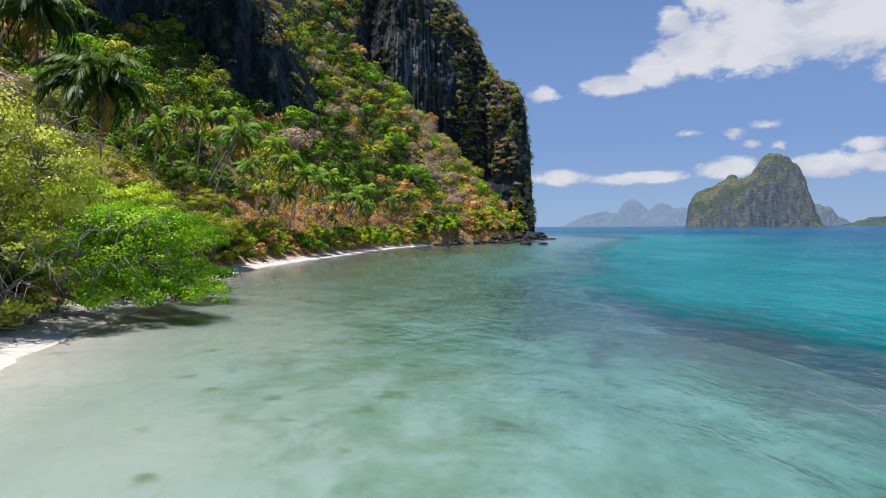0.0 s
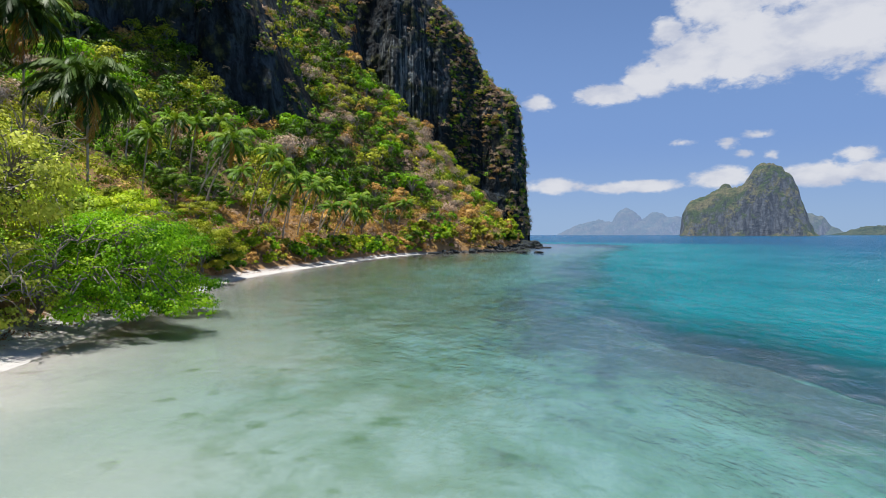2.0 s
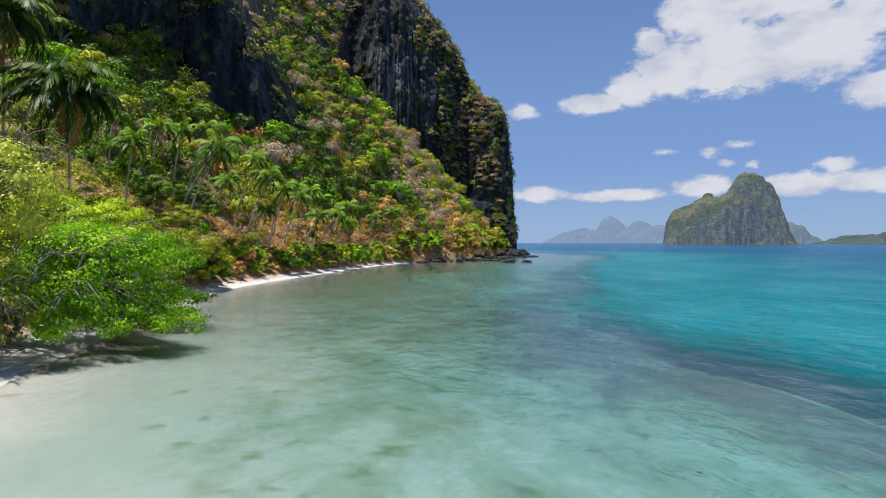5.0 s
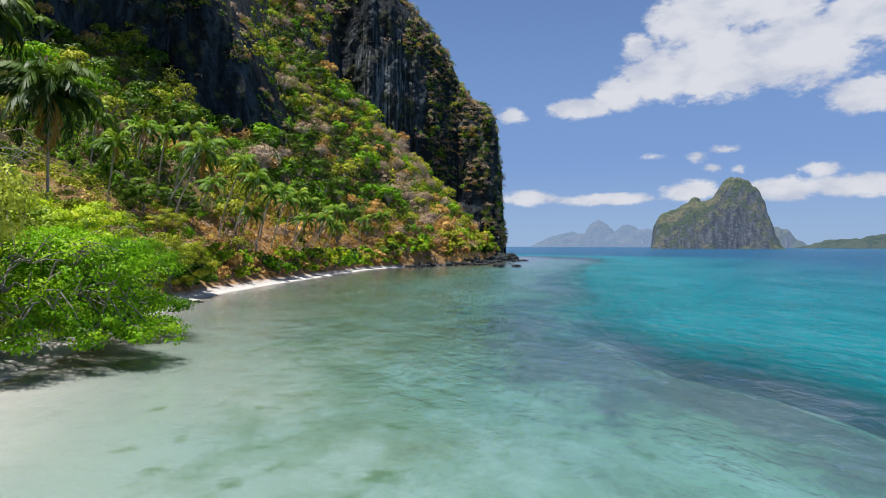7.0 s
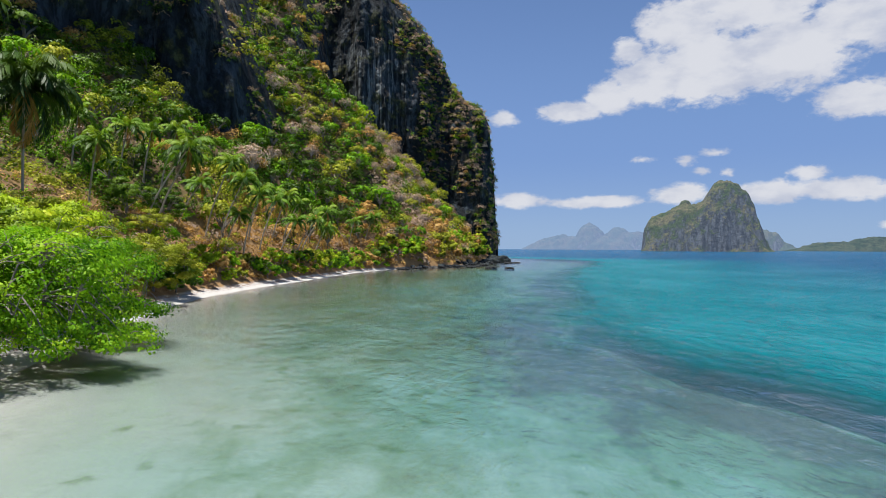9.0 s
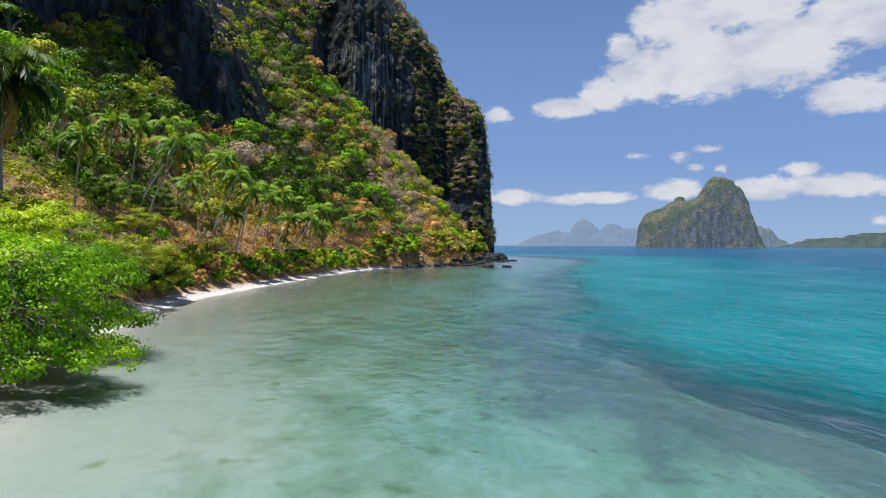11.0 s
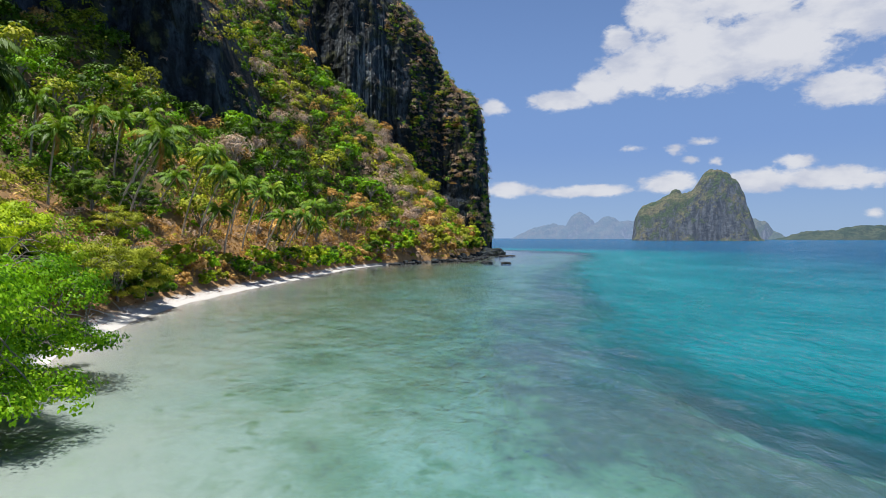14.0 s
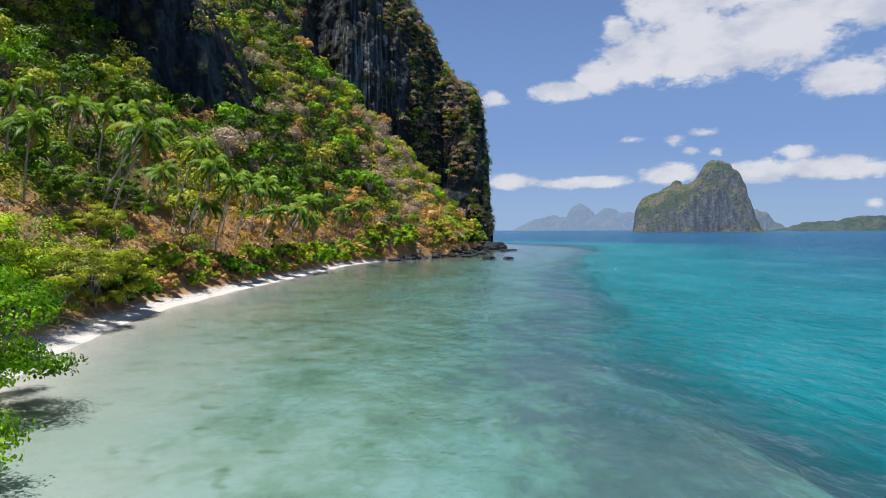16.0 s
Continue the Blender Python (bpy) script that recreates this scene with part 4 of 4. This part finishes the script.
while y < 116:
    cx = float(np.interp(y, COAST[:, 1], COAST[:, 0]))
    for row in range(2):
        meshes, word = BUSHES[int(rg.choice([0, 1, 3, 4], p=[0.25, 0.2, 0.4, 0.15]))]
        x, yy = cx - 8.4 - row * 2.8 - rg.random() * 1.3, y + rg.normal() * 0.8
        plant_tree("bush", (x, yy, ground_at(x, yy) - 0.15), meshes, f"{word} bush under the trees behind the beach", "bushes along the beach",
                   rg.random() * 360, 0.85 + 0.6 * rg.random(), "bush")
    y += 3.0 + 1.4 * rg.random()
y = 118.0
while y < 262:
    cx = float(np.interp(y, COAST[:, 1], COAST[:, 0]))
    for row in range(2):
        meshes, word = BUSHES[int(rg.choice([0, 1, 2, 3, 4], p=[0.30, 0.22, 0.20, 0.08, 0.20]))]
        back = float(np.interp(y, [118, 180, 240, 262], [4.6, 4.2, 3.2, 2.2])) + row * 3.0 + rg.random() * 1.2
        x, yy = cx - back, y + rg.normal() * 0.8
        plant_tree("bush", (x, yy, ground_at(x, yy) - 0.15), meshes, f"{word} bush at the top of the beach", "bushes along the beach",
                   rg.random() * 360, (1.0 + 0.1 * row) * (0.55 + 0.95 * rg.random() ** 1.3), "bush")
    y += 2.9 + 1.6 * rg.random()
y = 256.0
while y < 398:
    cx = float(np.interp(y, COAST[:, 1], COAST[:, 0]))
    for row in range(2):
        meshes, word = BUSHES[int(rg.choice([0, 1, 2, 3, 4], p=[0.30, 0.32, 0.14, 0.12, 0.12]))]
        x, yy = cx - 3.0 - row * 5.0 - 2.0 * rg.random(), y + 2.0 + rg.normal() * 1.0
        plant_tree("bush", (x, yy, ground_at(x, yy) - 0.3), meshes, f"{word} bush over the rocky shore", "bushes along the beach",
                   rg.random() * 360, 1.0 + 1.3 * rg.random() + 0.004 * (y - 256), "bush")
    y += 4.6 + 2.4 * rg.random()

# --- larger trees on the hillside, each its own
rg = np.random.default_rng(77)
HILL = {}
for word, mat, copies, bare, thin in [("bright green", LEAF_BRIGHT, 3, 0, 1.0), ("dark green", LEAF_DEEP, 3, 0, 1.0), ("yellow-green", LEAF_OLIVE, 3, 2, 0.9),
                                      ("russet", LEAF_DRY, 2, 8, 0.9), ("leafless pinkish grey", LEAF_GREY, 3, 36, 0.8), ("lime green", LEAF_LIME, 2, 0, 1.0)]:
    HILL[word] = [hill_crown("hill_tree", 4.6, 6.4 + rg.random(), 13 + int(rg.integers(6)), 0.70, mat, rg, bare, thin) for _ in range(copies)]
WORDS = list(HILL)
spots = []
xs, ys = rg.uniform(-135, 42, 16000), rg.uniform(96, 402, 16000)
off = inland(xs, ys)
keep = (off > 11) & (off < 118)
xs, ys = xs[keep], ys[keep]
zs = height(xs, ys)
leans = np.hypot(height(xs + 2, ys) - zs, height(xs, ys + 2) - zs) / 2
for x, y, z, lean in zip(xs.tolist(), ys.tolist(), zs.tolist(), leans.tolist()):
    if len(spots) >= 298:
        break
    grove = y < 250 and z < 26
    if lean > 2.1 or z > 178 or (y < 130 and z < 24) or (x > 40 and y > 380) or (grove and rg.random() < 0.85):
        continue
    size = 0.7 + 0.75 * rg.random() ** 1.3
    if any((x - a) ** 2 + (y - b) ** 2 < (3.7 * (size + c)) ** 2 * (0.55 if lean > 1.2 else 0.8) for a, b, c in spots):
        continue
    spots.append((x, y, size))
    tone = float(fbm(np.array([x * 0.045]), np.array([y * 0.045]), 4.0, 2, 90)[0])
    if grove or (z < 24 and y > 240):
        odds = [0.10, 0.08, 0.22, 0.40, 0.15, 0.05] if y > 170 else [0.2, 0.25, 0.35, 0.15, 0.0, 0.05]
    elif y > 300 and x > -28:
        odds = [0.10, 0.10, 0.22, 0.10, 0.42, 0.06]
    elif y > 275:
        odds = [0.24, 0.26, 0.22, 0.08, 0.18, 0.02]
    elif tone > 0:
        # mostly dark trees here: the slope's deep shade put into leaf colour
        odds = [0.18, 0.54, 0.10, 0.05, 0.13, 0.00]
    else:
        odds = [0.12, 0.56, 0.12, 0.06, 0.14, 0.00]
    word = WORDS[int(rg.choice(6, p=odds))]
    meshes = HILL[word][int(rg.integers(len(HILL[word])))]
    plant_tree("tree", (x, y, z - 0.6), meshes, f"{word} tree on the steep hillside", "trees on the hillside", rg.random() * 360, size)

# --- the thicket that covers the slope: low undergrowth, crowns over it, and tufts on the cliffs
rg = np.random.default_rng(5)


def scatter(step, margin, steepest):
    """Spots on the wooded slope, about step metres apart."""
    px, py = np.meshgrid(np.arange(-160, 60, step), np.arange(28, 402, step))
    px = (px + rg.uniform(-0.48, 0.48, px.shape) * step).ravel()
    py = (py + rg.uniform(-0.48, 0.48, py.shape) * step).ravel()
    pd = inland(px, py)
    keep = (pd > np.interp(py, [0, 60, 100, 180, 240, 262, 280], [11, 10.5, 8.0, 6.5, 5.0, 2.6, 2.0]) + margin) & ~((px > 42) & (py > 376))
    px, py = px[keep], py[keep]
    pz = height(px, py)
    grad = np.hypot(height(px + 1.2, py) - pz, height(px, py + 1.2) - pz) / 1.2
    keep = (grad < steepest + 0.8 * rg.random(len(px))) & (pz < 190)
    return np.stack([px, py, pz], -1)[keep]


def lowland(p):
    return (1 - smooth(p[:, 2], 9, 30)) * smooth(p[:, 1], 105, 135)


def species(p, jitter):
    """What grows where: 0 bright, 1 dark, 2 olive, 3 dry, 4 leafless; in patches, dry on the lower slope, bare towards the headland."""
    n = len(p)
    tone = fbm(p[:, 0] * 0.085, p[:, 1] * 0.085, 1.0, 2, 23) + rg.normal(size=n) * jitter
    # more dark plants on the high inland slope, standing in for its shade
    tone = np.clip(tone, -0.6, 0.6) - 0.24 * smooth(p[:, 2], 30, 55) * smooth(-p[:, 0], 45, 65)
    dry = 0.92 * lowland(p) + 0.22 * smooth(p[:, 1], 275, 310) * smooth(p[:, 0], -60, -30) + 0.45 * fbm(p[:, 0] * 0.06, p[:, 1] * 0.06, 4.0, 3, 37) + rg.normal(size=n) * jitter
    bare = 0.42 * smooth(p[:, 1], 285, 325) * smooth(p[:, 0], -45, -15) + 0.55 * fbm(p[:, 0] * 0.07, p[:, 1] * 0.07, 9.0, 2, 29) + rg.normal(size=n) * jitter
    k = np.where(tone > 0.22, 0, np.where(tone > -0.42, 1, 2))
    k = np.where((tone > 0.14) & (tone < 0.22), 2, k)
    k = np.where(bare > 0.55, 4, k)
    return np.where(dry > 0.44, np.where(rg.random(n) < 0.62, 3, np.where(rg.random(n) < 0.55, 4, 2)), k)


under = scatter(2.5, 0.0, 2.6)
over = scatter(4.3, 2.5, 2.4)
over = over[rg.random(len(over)) < 0.6 - 0.4 * lowland(over) * (1 - smooth(over[:, 1], 235, 275))]
# tufts that cling to the rock
p = np.concatenate([FACE_A.reshape(-1, 3), FACE_B.reshape(-1, 3)])
shelf = np.concatenate([LEDGE_A.ravel(), LEDGE_B.ravel()])
ours = np.arange(len(p)) < FACE_A.size // 3
patchy = fbm(p[:, 0] * 0.05, p[:, 1] * 0.05, p[:, 2] * 0.035, 3, 61) + 0.1
patchy = patchy + np.where(ours, 0.8 * smooth(p[:, 0], 0, 16) * (1 - smooth(p[:, 0], 44, 56)) * smooth(p[:, 2], 30, 55) - 0.5 * smooth(-p[:, 0], 0, 15) * smooth(p[:, 0], -40, -25) + 0.12, 0.45 + 0.5 * smooth(p[:, 0], -76, -58))
chance = 0.20 * smooth(patchy, 0.32, 0.75) + 0.06 * smooth(shelf, 0.0, 0.6) * smooth(patchy, -0.1, 0.4)
chance = chance * (p[:, 2] > 8) * (p[:, 2] < 215)
cling = p[rg.random(len(p)) < chance] + np.array([0, -0.2, -0.2])

# scrub along the headland's crest
cx = rg.uniform(-45, 65, 420)
cy = wall_front(cx, HEADLAND) + rg.uniform(6, 32, 420)
cling = np.concatenate([cling, np.stack([cx, cy, height(cx, cy) - 0.3], -1)])

n_u, n_o, n_c = len(under), len(over), len(cling)
kind_u = species(under, 0.12)
# bright undergrowth mostly turned dark, which paints in the shade between crowns
kind_u = np.where((kind_u == 0) & (rg.random(n_u) < 0.75), 1, kind_u)
kind_o = species(over, 0.16)
pick = rg.random(n_c)
kind_c = np.where(pick < 0.40, 4, np.where(pick < 0.54, 2, np.where(pick < 0.86, 1, np.where(pick < 0.95, 3, 0))))
girth_o = 1.9 + 2.6 * rg.random(n_o) ** 1.4
every = np.concatenate([under + np.array([0, 0, -0.3]), over + np.stack([0 * girth_o, 0 * girth_o, 0.35 * girth_o], -1), cling])
kinds = np.concatenate([kind_u, kind_o, kind_c])
girth = np.concatenate([1.0 + 1.3 * rg.random(n_u), girth_o, 0.7 + 2.5 * rg.random(n_c) ** 2])
rise = np.concatenate([girth[:n_u] * (0.8 + 0.35 * rg.random(n_u)), girth_o * (0.9 + 0.45 * rg.random(n_o)), girth[n_u + n_o:] * 0.9])
leaf = np.clip(np.hypot(every[:, 0], every[:, 1] - 12) * 0.0036, 0.28, 1.0)
leaf[:n_u] *= 1.35
most = np.concatenate([np.full(n_u, 78), np.full(n_o, 190), np.full(n_c, 110)])
for k, (mat, name, label, slim, fill) in enumerate([
        (LEAF_BRIGHT, "green_thicket", "bright green broadleaf thicket covering the slope", 0.62, 2.7),
        (LEAF_DEEP, "dark_thicket", "dark green broadleaf thicket covering the slope", 0.62, 2.7),
        (LEAF_OLIVE, "olive_thicket", "yellow-green scrub covering the slope", 0.55, 2.5),
        (LEAF_DRY, "dry_thicket", "dry russet and straw-coloured scrub on the lower slope", 0.42, 2.7),
        (LEAF_GREY, "bare_thicket", "leafless pinkish grey scrub on the slope", 0.16, 3.4)]):
    mine = kinds == k
    g, r, lf = girth[mine], rise[mine], leaf[mine] * (1.0 if k < 3 else 0.85 if k == 3 else 1.5)
    count = np.clip(fill * g * (g + 2 * r) / (lf * lf * slim * 1.6), 14, most[mine]).astype(int)
    quads, who, lie = shrub_quads(every[mine], g, r, count, lf, slim, rg)
    shade = np.clip(0.42 + 0.2 * rg.normal(size=mine.sum()), 0, 1)[who]
    tagged(new(name, leaf_mesh(name, quads, mat, shade, lie if k < 4 else None)), label, "thicket", kind="stuff")

# --- fallen leaves and sticks at the top of the beach
rg = np.random.default_rng(15)
n = 8200
ly = rg.uniform(28, 245, n)
lx = np.interp(ly, COAST[:, 1], COAST[:, 0]) - np.clip(rg.normal(0, 1.4, n) + np.interp(ly, [28, 90, 130, 245], [6.3, 5.0, 3.8, 2.6]), 1.6, 10)
lz = height(lx, ly) + 0.03
quads = blades(np.stack([lx, ly, lz], -1), rg.normal(size=(n, 3)) * np.array([1, 1, 0.25]), rg.uniform(0.12, 0.3, n), rg.uniform(0.06, 0.16, n), rg)
LITTER = leaf_material("fallen_leaf", (0.10, 0.045, 0.02), (0.30, 0.10, 0.04), (0.45, 0.22, 0.10), 0.1, 0.1)
tagged(new("leaf_litter", leaf_mesh("leaf_litter", quads, LITTER, rg.random(n))), "fallen red and brown leaves on the sand", "leaf litter", kind="stuff")
DRIFT = bark_material("driftwood", (0.30, 0.27, 0.23), (0.60, 0.56, 0.50), 6.0)
for _ in range(26):
    y = rg.uniform(34, 128)
    x = float(np.interp(y, COAST[:, 1], COAST[:, 0])) - rg.uniform(3.0, 6.5)
    a, ln = rg.uniform(0, 6.28), rg.uniform(0.8, 3.2)
    b = np.array([x + math.cos(a) * ln, y + math.sin(a) * ln])
    pts = crooked((x, y, ground_at(x, y) + 0.05), (b[0], b[1], max(ground_at(b[0], b[1]), 0) + 0.06), rg, 0.05)
    me = tubes_mesh("driftwood", [(pts, np.linspace(0.07, 0.03, 6))], DRIFT, 6)
    tagged(new("driftwood", me), "bleached driftwood stick lying on the sand", "driftwood", "driftwood on the beach")


# --- rocks
def boulder_mesh(name, rg, squash):
    bm = bmesh.new()
    bmesh.ops.create_icosphere(bm, subdivisions=3, radius=1.0)
    me = bpy.data.meshes.new(name)
    bm.to_mesh(me)
    bm.free()
    v = np.array([x.co[:] for x in me.vertices])
    o = rg.uniform(0, 50)
    cut = np.sign(v) * np.abs(v) ** 0.8
    v = cut * (1 + 0.32 * fbm(v[:, 0] * 1.1 + o, v[:, 1] * 1.1, v[:, 2] * 1.1, 3, 7)[:, None])
    v[:, 2] = v[:, 2] * squash
    me.vertices.foreach_set("co", v.astype(np.float32).ravel())
    me.update()
    me.materials.append(BOULDER)
    return me


rg = np.random.default_rng(19)
stones = [boulder_mesh("boulder", rg, s) for s in (0.75, 0.55, 0.9, 0.45, 0.65, 0.7)]
ROCKS = [(37.5, 277, 2.6, 3), (44, 270, 1.7, 5), (54, 388, 5.2, 0), (60, 392, 4.4, 2), (49, 377, 2.6, 1), (64, 398, 3.2, 4), (60, 360, 2.2, 3),
         (64, 363, 2.4, 1), (57, 352, 1.6, 4), (30, 290, 2.0, 3), (34, 300, 1.6, 1), (40, 318, 2.0, 4), (47, 348, 2.2, 0), (36, 309, 1.3, 5)]
for x, y, size, k in ROCKS:
    ob = new("boulder", stones[k])
    ob.location, ob.rotation_euler, ob.scale = (x, y, max(ground_at(x, y), -0.4) + size * 0.12), (0, 0, rg.random() * 6.28), (size * 1.25, size, size * 0.8)
    tagged(ob, "weathered grey boulder standing in the shallows", "boulder", "boulders off the headland")
for k in range(46):
    t = rg.random()
    y = 254 + 140 * t
    x = float(np.interp(y, COAST[:, 1], COAST[:, 0])) + rg.normal() * 1.2 + 0.2
    size = rg.uniform(0.7, 1.9)
    ob = new("boulder", stones[int(rg.integers(6))])
    ob.location, ob.rotation_euler, ob.scale = (x, y, max(ground_at(x, y), -0.3) + size * 0.15), (rg.normal() * 0.2, rg.normal() * 0.2, rg.random() * 6.28), (size * rg.uniform(0.9, 1.5), size, size * rg.uniform(0.7, 1.1))
    tagged(ob, "dark tide-washed boulder on the rocky shore", "boulder", "boulders along the shore")
